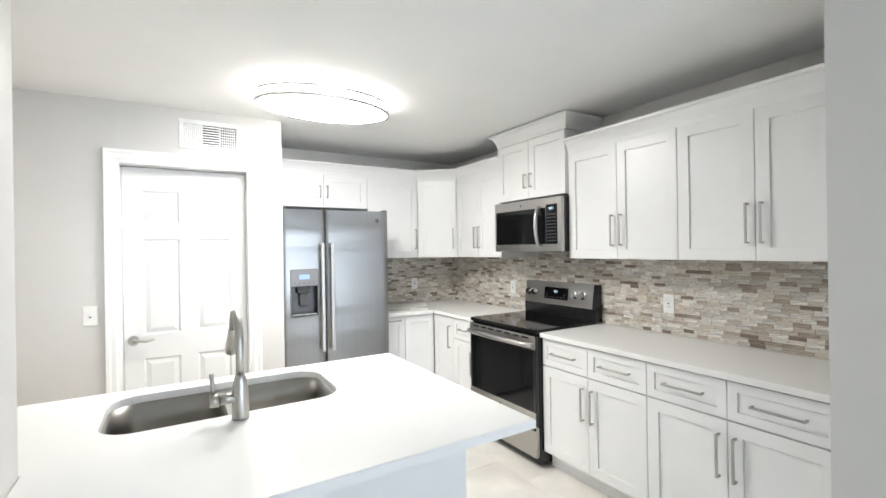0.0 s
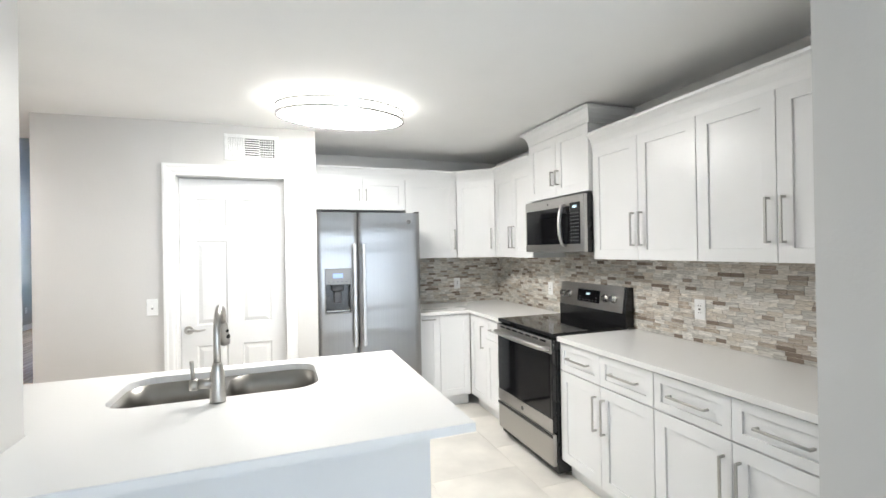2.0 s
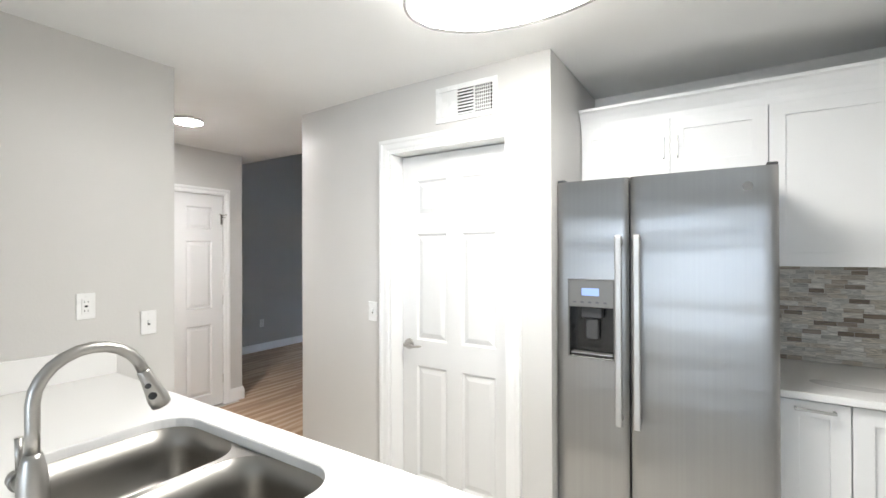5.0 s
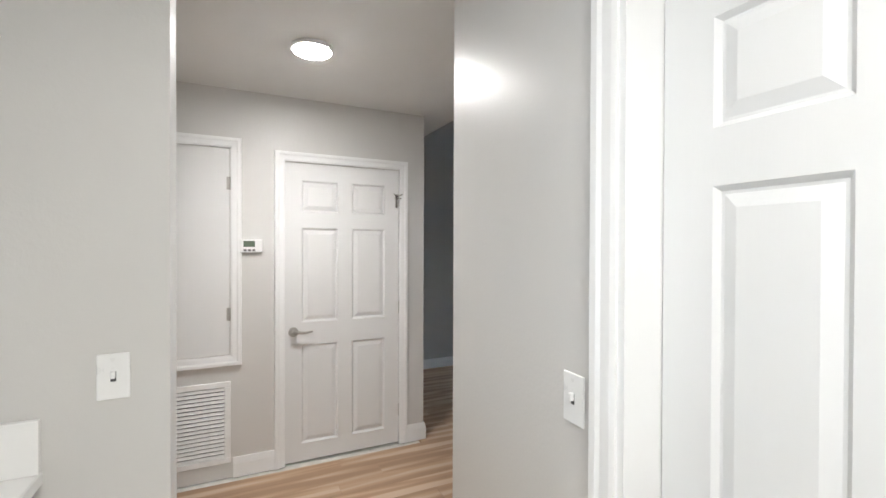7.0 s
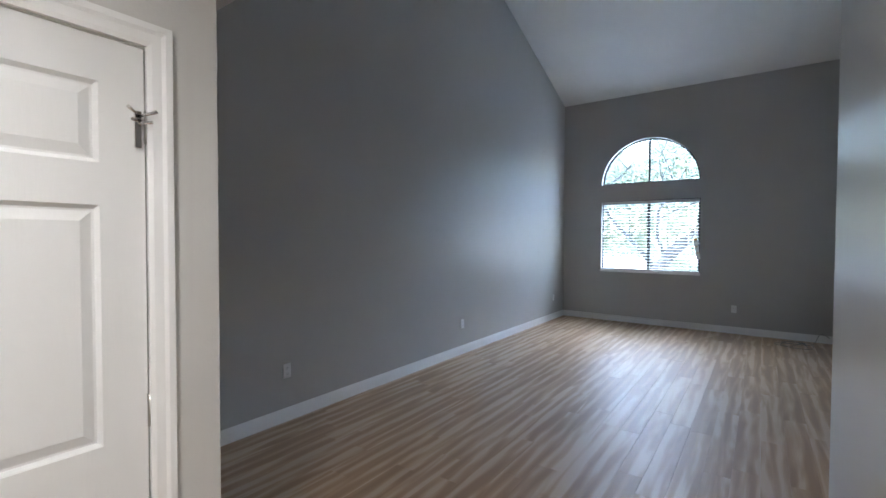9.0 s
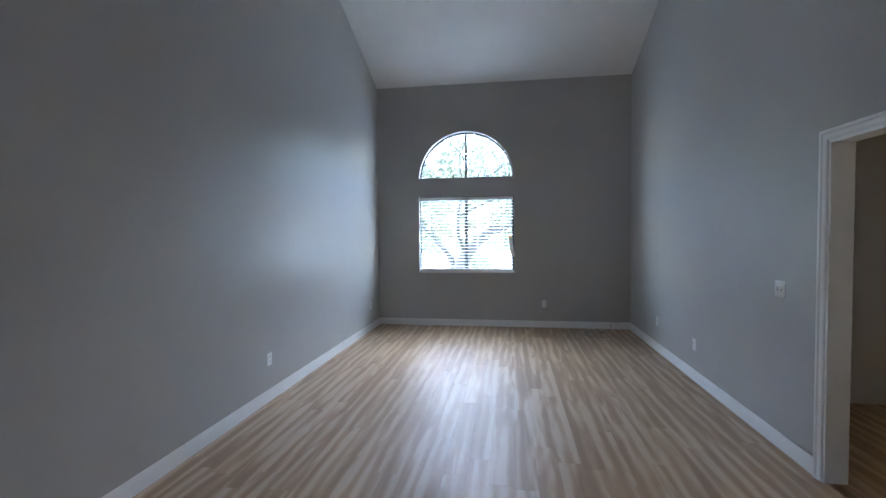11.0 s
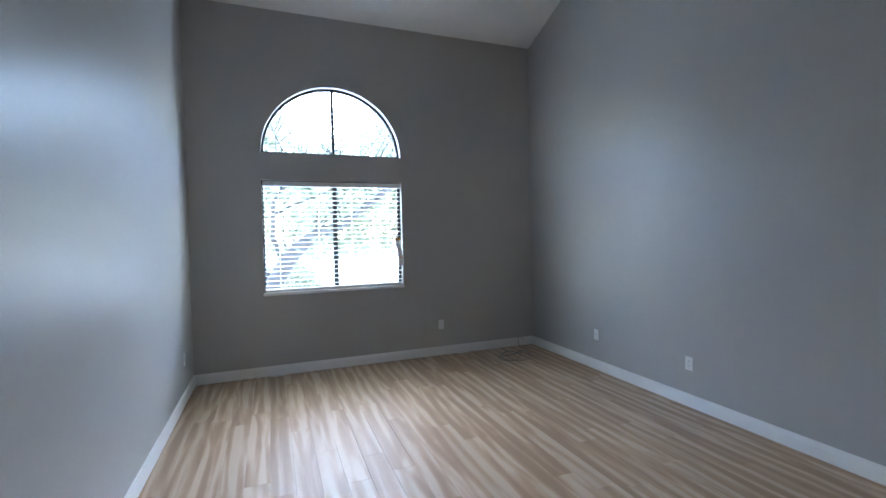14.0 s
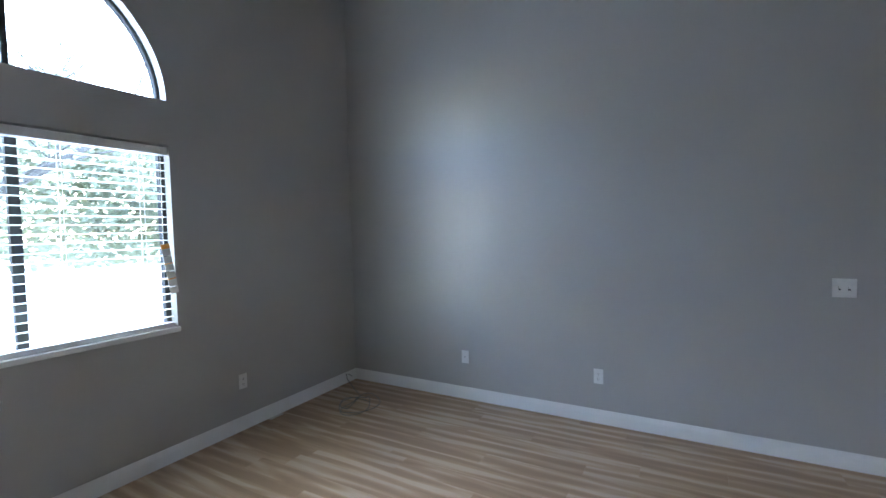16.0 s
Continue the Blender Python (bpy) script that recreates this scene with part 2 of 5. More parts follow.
# ---------------------------------------------------------------- mesh helpers
def box(bm, x0, x1, y0, y1, z0, z1, bev=0.0, seg=1):
    vs = bmesh.ops.create_cube(bm, size=1)["verts"]
    for v in vs:
        v.co = Vector(((x0 + x1) / 2 + v.co.x * (x1 - x0), (y0 + y1) / 2 + v.co.y * (y1 - y0), (z0 + z1) / 2 + v.co.z * (z1 - z0)))
    if bev:
        es = list({e for v in vs for e in v.link_edges})
        bmesh.ops.bevel(bm, geom=es, offset=bev, segments=seg, affect="EDGES", profile=0.5)
    return bm


def boxes(*rows, bev=0.0):
    bm = bmesh.new()
    for r in rows:
        box(bm, *r, bev=bev)
    return bm


def cyl(bm, p, q, r0, r1=None, seg=20):
    return tube(bm, [p, q], [r0, r0 if r1 is None else r1], seg)


def tube(bm, pts, radii, seg=14):
    pts = [Vector(p) for p in pts]
    rings = []
    side = None
    for i, p in enumerate(pts):
        d = (pts[min(i + 1, len(pts) - 1)] - pts[max(i - 1, 0)]).normalized()
        if side is None:
            side = d.orthogonal().normalized()
        side = (side - d * side.dot(d)).normalized()
        up = d.cross(side)
        rings.append([bm.verts.new(p + radii[i] * (math.cos(a) * side + math.sin(a) * up)) for a in (2 * math.pi * k / seg for k in range(seg))])
    for a, b in zip(rings, rings[1:]):
        for k in range(seg):
            bm.faces.new((a[k], a[(k + 1) % seg], b[(k + 1) % seg], b[k])).smooth = True
    bm.faces.new(rings[0][::-1])
    bm.faces.new(rings[-1])
    return bm


def prism(bm, pts, axis, a0, a1):
    """A flat outline, drawn out along x, y or z from a0 to a1."""
    def at(u, v, a):
        return {"x": (a, u, v), "y": (u, a, v), "z": (u, v, a)}[axis]
    lo = [bm.verts.new(at(u, v, a0)) for u, v in pts]
    hi = [bm.verts.new(at(u, v, a1)) for u, v in pts]
    n = len(pts)
    bm.faces.new(lo)
    bm.faces.new(hi)
    for k in range(n):
        bm.faces.new((lo[k], lo[(k + 1) % n], hi[(k + 1) % n], hi[k]))
    bmesh.ops.recalc_face_normals(bm, faces=bm.faces[:])
    return bm


def sweep(bm, path, profile, n, closed=False):
    """A moulding: profile points (u sideways, v along n) carried along the path with mitred corners."""
    path, n = [Vector(p) for p in path], Vector(n)
    rings, c = [], len(path)
    for i, p in enumerate(path):
        a = (p - path[i - 1]).normalized() if i or closed else None
        b = (path[(i + 1) % c] - p).normalized() if i < c - 1 or closed else None
        sa, sb = (n.cross(a) if a else None), (n.cross(b) if b else None)
        m = (sa + sb) / (1 + sa.dot(sb)) if sa and sb else (sa or sb)
        rings.append([bm.verts.new(p + m * u + n * v) for u, v in profile])
    k = len(profile)
    pairs = list(zip(rings, rings[1:])) + ([(rings[-1], rings[0])] if closed else [])
    for r, s in pairs:
        for j in range(k):
            bm.faces.new((r[j], r[(j + 1) % k], s[(j + 1) % k], s[j]))
    if not closed:
        bm.faces.new(rings[0])
        bm.faces.new(rings[-1])
    bmesh.ops.recalc_face_normals(bm, faces=bm.faces[:])
    return bm


def mesh_of(bm, name, material):
    me = bpy.data.meshes.new(name)
    bm.to_mesh(me)
    bm.free()
    me.materials.append(material)
    return me


def part(name, bm, material, parent=None, label=""):
    ob = new(name, mesh_of(bm, name, material))
    ob.parent = parent
    return tagged(ob, label)


def thing(name, m, label, category, group=""):
    ob = new(name)
    ob.empty_display_size = 0.1
    ob.matrix_basis = m
    return tagged(ob, label, category, group)


def setting(name, bm, material, label, category):
    return tagged(part(name, bm, material), label, category, kind="structure")


def cut_round(bm, cx, cy, z, w, d, r, seg=6):
    """Ring of vertices of a rounded rectangle."""
    out = []
    for sx, sy, a0 in ((1, 1, 0), (-1, 1, 90), (-1, -1, 180), (1, -1, 270)):
        for k in range(seg + 1):
            a = radians(a0 + 90 * k / seg)
            out.append(bm.verts.new((cx + sx * (w / 2 - r) + r * math.cos(a), cy + sy * (d / 2 - r) + r * math.sin(a), z)))
    return out


def bridge(bm, a, b, smooth=True):
    n = len(a)
    for k in range(n):
        bm.faces.new((a[k], a[(k + 1) % n], b[(k + 1) % n], b[k])).smooth = smooth


# ---------------------------------------------------------------- structure
CEIL = 2.45
EAVES, SLOPE, RIDGE, SOFFIT = 4.03, 0.385, 8.0, 4.50
WEST, EASTX, NORTH, CORNER = -4.26, -0.125, 11.885, 4.25


def vault(y):
    top = EAVES + SLOPE * (NORTH - RIDGE)
    return EAVES + SLOPE * (NORTH - y) if y > RIDGE else top - SLOPE * (RIDGE - y)


def wall(name, *rows, label="light greige painted plaster wall"):
    return setting(name, boxes(*rows), M_WALL, label, "wall")


def gable(name, x0, x1, *spans):
    """Walls along y whose tops follow the vaulted ceiling: spans of y0, y1, foot."""
    bm = bmesh.new()
    for y0, y1, foot in spans:
        ys = [y0] + ([RIDGE] if y0 < RIDGE < y1 else []) + [y1]
        prism(bm, [(y0, foot), (y1, foot)] + [(y, vault(y)) for y in reversed(ys)], "x", x0, x1)
    return setting(name, bm, M_WALL_DIM, "tall greige painted wall under the vault, toned down for dim light", "wall")


# kitchen and pantry
wall("wall_east", (2.955, 3.075, 0.808, 4.605, 0, CEIL))
wall("wall_north", (0.91, 2.955, 4.485, 4.605, 0, CEIL))
wall("wall_pantry", (0.69, 0.91, 3.63, 3.75, 0, CEIL), (-0.085, 0.69, 3.63, 3.75, 2.08, CEIL), (0.79, 0.91, 3.75, 4.605, 0, CEIL),
     (-0.085, 0.69, 3.80, 3.85, 0, 2.08))
setting("wall_pantry_west", prism(bmesh.new(), [(-0.918, 3.677), (-0.085, 3.63), (-0.085, 3.75), (-0.912, 3.80)], "z", 0, CEIL), M_WALL, "light greige painted wall beside the pantry door", "wall")
wall("wall_peninsula", (-0.99, -0.828, -4.6, 2.768, 0, CEIL), (-0.828, -0.14, 1.61, 1.765, 0, CEIL))
wall("wall_dining_stub", (2.095, 5.0, 0.624, 0.808, 0, CEIL))
wall("wall_dining_east", (5.0, 5.12, -4.6, 0.808, 0, CEIL))
wall("wall_dining_south", (-0.99, 0.2, -4.72, -4.6, 0, CEIL), (4.2, 5.12, -4.72, -4.6, 0, CEIL), (0.2, 4.2, -4.72, -4.6, 2.05, CEIL))
# added, unseen walls and roof that keep sky light off the dining room glass
setting("wall_sky_block", boxes((-1.1, 5.3, -7.2, -7.1, -0.13, 2.9), (-1.2, -1.1, -7.2, -4.72, -0.13, 2.9), (5.3, 5.4, -7.2, -4.72, -0.13, 2.9)), M_WALL, "added unseen wall that blocks sky light", "wall")
setting("ceiling_sky_block", boxes((-1.2, 5.4, -7.2, -4.72, 2.9, 3.0)), M_CEIL, "added unseen roof that blocks sky light", "ceiling")
# hall
wall("wall_hall_west", (-2.64, -2.52, 0.4, 3.245, 0, CEIL), (-2.64, -2.52, 4.055, CORNER, 0, CEIL), (-2.64, -2.52, 3.245, 4.055, 2.02, CEIL), (-2.70, -2.64, 3.2, 4.1, 0, 2.1))
wall("wall_hall_south", (-2.64, -0.99, 0.28, 0.4, 0, CEIL))
wall("wall_closet_back", (WEST, -2.64, CORNER - 0.12, CORNER, 0, CEIL))
# living room
gable("wall_living_west", WEST - 0.12, WEST, (CORNER - 0.1, NORTH + 0.12, 0))
DY0, DY1, DH3 = 6.66, 7.48, 2.09
gable("wall_living_east", EASTX, EASTX + 0.12, (5.53, DY0, 0), (DY0, DY1, DH3), (DY1, NORTH + 0.12, 0))
wall("wall_soffit", (WEST, -0.925, 4.42, SOFFIT, CEIL + 0.1, vault(SOFFIT)))
bm = bmesh.new()
prism(bm, [(3.79, 0), (5.53, 0), (5.53, vault(5.53)), (SOFFIT, vault(SOFFIT)), (SOFFIT, CEIL), (3.79, CEIL)], "x", -0.925, -0.79)
box(bm, -0.79, EASTX, 5.41, 5.53, 0, vault(5.53))
setting("wall_pantry_side", bm, M_WALL_DIM, "greige painted wall beside the pantry, toned down for dim light", "wall")

WX0, WX1, WZ0, WZ1, AZ, AH = -3.543, -1.957, 0.915, 2.175, 2.478, 0.775
bm = bmesh.new()
box(bm, WEST, WX0, NORTH, NORTH + 0.12, 0, EAVES)
box(bm, WX1, EASTX, NORTH, NORTH + 0.12, 0, EAVES)
box(bm, WX0, WX1, NORTH, NORTH + 0.12, 0, WZ0)
box(bm, WX0, WX1, NORTH, NORTH + 0.12, WZ1, AZ)
ARC = [(-(WX1 - WX0) / 2 * math.cos(math.pi * k / 32), AH * math.sin(math.pi * k / 32)) for k in range(33)]
MIDX = (WX0 + WX1) / 2
for (u0, v0), (u1, v1) in zip(ARC, ARC[1:]):
    prism(bm, [(MIDX + u0, AZ + v0), (MIDX + u1, AZ + v1), (MIDX + u1, EAVES), (MIDX + u0, EAVES)], "y", NORTH, NORTH + 0.12)
bmesh.ops.remove_doubles(bm, verts=bm.verts[:], dist=0.0001)
setting("wall_window", bm, M_WALL_DIM, "greige painted end wall with arched window, toned down for dim light", "wall")

setting("ceiling", boxes((WEST - 0.12, 5.12, -4.72, SOFFIT, CEIL, CEIL + 0.1)), M_CEIL, "flat white painted ceiling of kitchen and hall", "ceiling")
bm = bmesh.new()
ys = [SOFFIT - 0.12, RIDGE, NORTH + 0.14]
prism(bm, [(y, vault(y)) for y in ys] + [(y, vault(y) + 0.12) for y in reversed(ys)], "x", WEST - 0.17, EASTX + 0.16)
setting("ceiling_vault", bm, M_CEIL, "sloping white vaulted ceiling of the living room", "ceiling")

# lit room behind the living room doorway
wall("wall_bedroom", (-0.005, 2.6, 5.9, 6.0, 0, CEIL), (-0.005, 2.6, 8.9, 9.0, 0, CEIL), (2.6, 2.7, 5.9, 9.0, 0, CEIL))
setting("ceiling_bedroom", boxes((-0.005, 2.7, 5.9, 9.0, CEIL, CEIL + 0.1)), M_CEIL, "flat white painted ceiling of the side room", "ceiling")
setting("floor_bedroom", boxes((EASTX + 0.01, 2.7, 5.9, 9.0, -0.05, 0.0)), M_WOOD, "oak laminate floor of the side room", "floor")

def base_profile(h):
    return [(0, 0), (0.016, 0), (0.016, h * 0.7), (0.011, h * 0.87), (0.007, h), (0, h)]


def baseboard(*paths, h=0.125):
    bm = bmesh.new()
    for p in paths:
        sweep(bm, [(x, y, 0) for x, y in p], base_profile(h), (0, 0, 1))
    return setting("baseboard", bm, M_TRIM, "white painted moulded baseboard", "baseboard")


baseboard([(EASTX, DY1 + 0.066), (EASTX, NORTH), (WEST, NORTH), (WEST, CORNER), (-2.536, CORNER)], h=0.109)
baseboard([(-2.60, CORNER), (-2.52, CORNER), (-2.52, 4.115)])
baseboard([(EASTX, DY0 - 0.066), (EASTX, 5.53), (-0.925, 5.53), (-0.925, 3.81), (-0.918, 3.677), (-0.155, 3.634)])
baseboard([(-2.52, 3.186), (-2.52, 2.94)])
baseboard([(0.76, 3.63), (0.91, 3.63)])
baseboard([(-2.52, 2.20), (-2.52, 0.4), (-0.99, 0.4), (-0.99, 2.768), (-0.828, 2.768), (-0.828, 2.52)])

CASE = [(0, 0), (0, 0.012), (0.012, 0.016), (0.035, 0.017), (0.045, 0.022), (0.062, 0.022), (0.066, 0)]


def casing(name, w, h, m, label, sill=None):
    """A moulded frame round an opening w by h whose lower corner is at m; local front is -y. With sill it runs all round."""
    if sill is None:
        bm = sweep(bmesh.new(), [(0, 0, 0), (0, 0, h), (w, 0, h), (w, 0, 0)], CASE, (0, -1, 0))
    else:
        bm = sweep(bmesh.new(), [(0, 0, sill), (0, 0, h), (w, 0, h), (w, 0, sill)], CASE, (0, -1, 0), closed=True)
    ob = setting(name, bm, M_TRIM, label, "door frame")
    ob.matrix_basis = m
    return ob


def six_panel_door(name, w, h, m, label, hinge_right=True, hinges=True, lever=0.915):
    """Slab 0..w by 0..h; its front is local y 0, facing -y."""
    sw, mid = 0.105, 0.10
    pw = (w - 2 * sw - mid) / 2
    rows = [(0.125, 0.79), (0.945, 1.58), (1.69, 1.90)]
    bm = bmesh.new()
    box(bm, 0, w, 0.012, 0.038, 0.008, h)
    for x0, x1 in ((0, sw), (sw + pw, sw + pw + mid), (w - sw, w)):
        box(bm, x0, x1, 0, 0.0125, 0.008, h)
    for z0, z1 in ((0.008, 0.125), (0.79, 0.945), (1.58, 1.69), (1.90, h)):
        for x0 in (sw, sw + pw + mid):
            box(bm, x0, x0 + pw, 0, 0.0125, z0, z1)
    slab = setting(name, bm, M_DOOR, label, "door")
    slab.matrix_basis = m
    for z0, z1 in rows:
        pm = bmesh.new()
        loops = []
        for ins, y in ((0.0, 0.0), (0.010, 0.0115), (0.016, 0.0115), (0.042, 0.002)):
            loops.append([pm.verts.new(c) for c in ((ins, y, ins), (pw - ins, y, ins), (pw - ins, y, z1 - z0 - ins), (ins, y, z1 - z0 - ins))])
        for a, b in zip(loops, loops[1:]):
            for k in range(4):
                pm.faces.new((a[k], a[(k + 1) % 4], b[(k + 1) % 4], b[k]))
        pm.faces.new(loops[-1])
        me = mesh_of(pm, "panel", M_DOOR)
        for x0 in (sw, sw + pw + mid):
            p = new("panel", me)
            p.parent, p.location = slab, (x0, 0, z0)
    hx, s = (0.052, 1) if hinge_right else (w - 0.052, -1)
    hb = bmesh.new()
    cyl(hb, (hx, 0, lever), (hx, -0.012, lever), 0.033, 0.031, 28)
    cyl(hb, (hx, -0.012, lever), (hx, -0.05, lever), 0.012, 0.012, 16)
    tube(hb, [(hx, -0.05, lever), (hx + s * 0.03, -0.053, lever + 0.003), (hx + s * 0.07, -0.052, lever - 0.003), (hx + s * 0.105, -0.05, lever + 0.002), (hx + s * 0.12, -0.049, lever + 0.006)], [0.012, 0.010, 0.0085, 0.007, 0.004], 12)
    part("door_handle", hb, M_NICKEL, slab, "brushed nickel lever handle")
    if hinges:
        xe = w if hinge_right else 0
        for z in (0.25, 1.01, 1.80):
            g = bmesh.new()
            cyl(g, (xe + s * 0.004, -0.004, z - 0.045), (xe + s * 0.004, -0.004, z + 0.045), 0.0065, seg=10)
            part("hinge", g, M_NICKEL, slab, "nickel hinge")
    return slab


# pantry door, set back in its frame
PAN = pose(-0.085, 3.63, 0)
casing("door_frame_1", 0.775, 2.08, PAN, "white moulded casing round the pantry door")
setting("door_jamb_1", boxes((-0.085, -0.068, 3.625, 3.80, 0, 2.08), (0.673, 0.69, 3.625, 3.80, 0, 2.08), (-0.068, 0.673, 3.625, 3.80, 2.062, 2.08)), M_TRIM, "white painted door lining", "door frame")
six_panel_door("door_1", 0.735, 2.05, pose(-0.065, 3.735, 0.004), "closed white six panel pantry door", True, False)
# hall closet door
casing("door_frame_2", 0.80, 2.025, pose(-2.52, 3.25, 0, 0, 0, 90), "white moulded casing round the closet door")
six_panel_door("door_2", 0.796, 2.018, pose(-2.524, 3.252, 0.004, 0, 0, 90), "closed white six panel closet door", True, True, 0.883)
# living room doorway
casing("door_frame_3", DY1 - DY0, DH3, pose(EASTX, DY1, 0, 0, 0, -90), "white moulded casing round an open doorway")
setting("door_jamb_3", boxes((EASTX - 0.005, EASTX + 0.125, DY1 - 0.018, DY1, 0, DH3), (EASTX - 0.005, EASTX + 0.125, DY0, DY0 + 0.018, 0, DH3), (EASTX - 0.005, EASTX + 0.125, DY0 + 0.018, DY1 - 0.018, DH3 - 0.018, DH3)), M_TRIM, "white painted door lining", "door frame")
# casing beside the dining room opening
casing("door_frame_4", 0.80, 2.14, pose(2.165, 0.624, 0), "white moulded casing in the dining room")
six_panel_door("door_4", 0.80, 2.05, pose(2.165, 0.606, 0.004), "closed white six panel door", True, False)

# glazed sliding door of the dining room
GX0, GX1, GZ = 0.2, 4.2, 2.05
BARS = [GX0 + 0.985 * k for k in range(5)]
win = setting("window_2", boxes((GX0, GX1, -4.69, -4.63, 0.0, 0.06), (GX0, GX1, -4.69, -4.63, GZ - 0.05, GZ), *[(x0, x0 + 0.06, -4.69, -4.63, 0.06, GZ - 0.05) for x0 in BARS]), M_TRIM, "white framed sliding glass doors in the dining room", "window")
for x0 in BARS[:4]:
    p = part("pane", boxes((x0 + 0.06, x0 + 0.985, -4.664, -4.658, 0.06, GZ - 0.05)), M_GLASS, win)
    p.visible_shadow = False
day = bpy.data.lights.new("dining_daylight", "AREA")
day.shape, day.size, day.size_y, day.energy, day.color = "RECTANGLE", 3.9, 1.95, DINING_DAY, (0.77, 0.885, 1.0)
new("dining_daylight", day).matrix_basis = pose(2.2, -4.6, 1.02, 90, 0, 0)

# living room window: dark frame, arch above, blind below
win = setting("window_1", boxes((WX0, WX1, NORTH + 0.070, NORTH + 0.110, WZ0, WZ0 + 0.035), (WX0, WX1, NORTH + 0.070, NORTH + 0.110, WZ1 - 0.03, WZ1), (WX0, WX0 + 0.02, NORTH + 0.070, NORTH + 0.110, WZ0, WZ1), (WX1 - 0.035, WX1, NORTH + 0.070, NORTH + 0.110, WZ0, WZ1),
              (MIDX - 0.025, MIDX + 0.025, NORTH + 0.075, NORTH + 0.105, WZ0, WZ1)), M_BRONZE, "dark framed sliding window with white blind", "window")
for x0, x1 in ((WX0 + 0.035, MIDX - 0.025), (MIDX + 0.025, WX1 - 0.035)):
    p = part("pane", boxes((x0, x1, NORTH + 0.088, NORTH + 0.092, WZ0 + 0.035, WZ1 - 0.03)), M_GLASS, win)
    p.visible_shadow = False
bm = bmesh.new()
box(bm, WX0 - 0.012, WX1 + 0.012, NORTH - 0.02, NORTH - 0.0005, WZ0 - 0.022, WZ0 + 0.012, 0.004)
box(bm, WX0 + 0.001, WX1 - 0.001, NORTH - 0.002, NORTH + 0.070, WZ0 + 0.0005, WZ0 + 0.0118, 0.002)
part("window_sill", bm, M_TRIM, win, "white painted sill")
arch = [(MIDX + u, NORTH + 0.090, AZ + v) for u, v in ARC]
bm = bmesh.new()
sweep(bm, arch, [(0, -0.02), (0, 0.02), (-0.028, 0.02), (-0.028, -0.02)], (0, -1, 0))
awin = setting("window_3", bm, M_BRONZE, "half round window with thin dark frame", "window")
part("mullion", boxes((MIDX - 0.015, MIDX + 0.015, NORTH + 0.075, NORTH + 0.105, AZ, AZ + AH - 0.02), (WX0, WX1, NORTH + 0.075, NORTH + 0.105, AZ, AZ + 0.02)), M_BRONZE, awin)
bm = prism(bmesh.new(), [(MIDX + u * 0.97, AZ + 0.01 + v * 0.97) for u, v in ARC], "y", NORTH + 0.088, NORTH + 0.092)
p = part("pane", bm, M_GLASS, awin)
p.visible_shadow = False
bm = bmesh.new()
sweep(bm, [(MIDX + u * 1.0, NORTH, AZ + v) for u, v in ARC], [(-0.004, -0.001), (-0.004, -0.07), (-0.001, -0.07), (-0.001, -0.001)], (0, -1, 0))
part("reveal", bm, M_TRIM, awin, "white painted arched reveal")

# ---------------------------------------------------------------- floors
setting("floor", boxes((WEST - 0.12, 5.12, -4.72, NORTH + 0.12, -0.12, -0.012)), M_GROUT, "floor slab under tiles and planks", "floor")


def plank_mesh(length, cache={}):
    key = round(length, 2)
    if key not in cache:
        cache[key] = mesh_of(box(bmesh.new(), 0.0003, 0.1497, 0.0003, key - 0.0003, -0.012, 0.0, 0.0006), "plank", M_WOOD)
    return cache[key]


wood = tagged(new("floor_wood", mesh_of(boxes((WEST - 0.02, EASTX + 0.02, 0.35, NORTH + 0.02, -0.0125, -0.011)), "floor_wood", M_GROUT)), "oak laminate plank floor in hall and living room", "floor", kind="structure")
rng = random.Random(5)
x = WEST
while x < EASTX - 0.01:
    lo = CORNER - 0.04 if x < -2.6 else (0.4 if x < -0.9 else 5.53)
    y = lo - rng.uniform(0.0, 1.0)
    while y < NORTH:
        a, b = max(y, lo), min(y + 1.22, NORTH)
        if b - a > 0.06:
            p = new("plank", plank_mesh(b - a))
            p.parent, p.location = wood, (x, a, 0)
        y += 1.22
    x += 0.15
tile_me = mesh_of(box(bmesh.new(), 0.0008, 0.6042, 0.0008, 0.6042, -0.012, 0.0, 0.0008), "tile", M_TILE)
tiles = tagged(new("floor_tiled", mesh_of(boxes((-0.88, 5.0, -4.6, 4.485, -0.0125, -0.0115)), "floor_tiled", M_JOINT)), "large pale stone tiles on the kitchen floor", "floor", kind="structure")
for i in range(10):
    for j in range(15):
        x, y = -0.90 + 0.605 * i, -4.6 + 0.605 * j + (0.3 if i % 2 else 0)
        if y < 4.2 and x < 4.9:
            p = new("tile", tile_me)
            p.parent, p.location = tiles, (x, y, 0)

# ---------------------------------------------------------------- kitchen cabinets
def shaker(bm, x0, x1, z0, z1, y=0.0, rail=0.062):
    """A flat recessed panel in a plain square frame; its face is at local y, facing -y."""
    g = 0.0015
    x0, x1, z0, z1 = x0 + g, x1 - g, z0 + g, z1 - g
    loops = []
    for ins, dy in ((0, 0.02), (0, 0.0012), (0.0012, 0.0), (rail - 0.001, 0.0), (rail, 0.001), (rail, 0.009)):
        loops.append([bm.verts.new(c) for c in ((x0 + ins, y + dy, z0 + ins), (x1 - ins, y + dy, z0 + ins), (x1 - ins, y + dy, z1 - ins), (x0 + ins, y + dy, z1 - ins))])
    for a, b in zip(loops, loops[1:]):
        bridge(bm, a, b, False)
    bm.faces.new(loops[-1])
    bm.faces.new(loops[0][::-1])
    bmesh.ops.recalc_face_normals(bm, faces=bm.faces[:])
    return bm


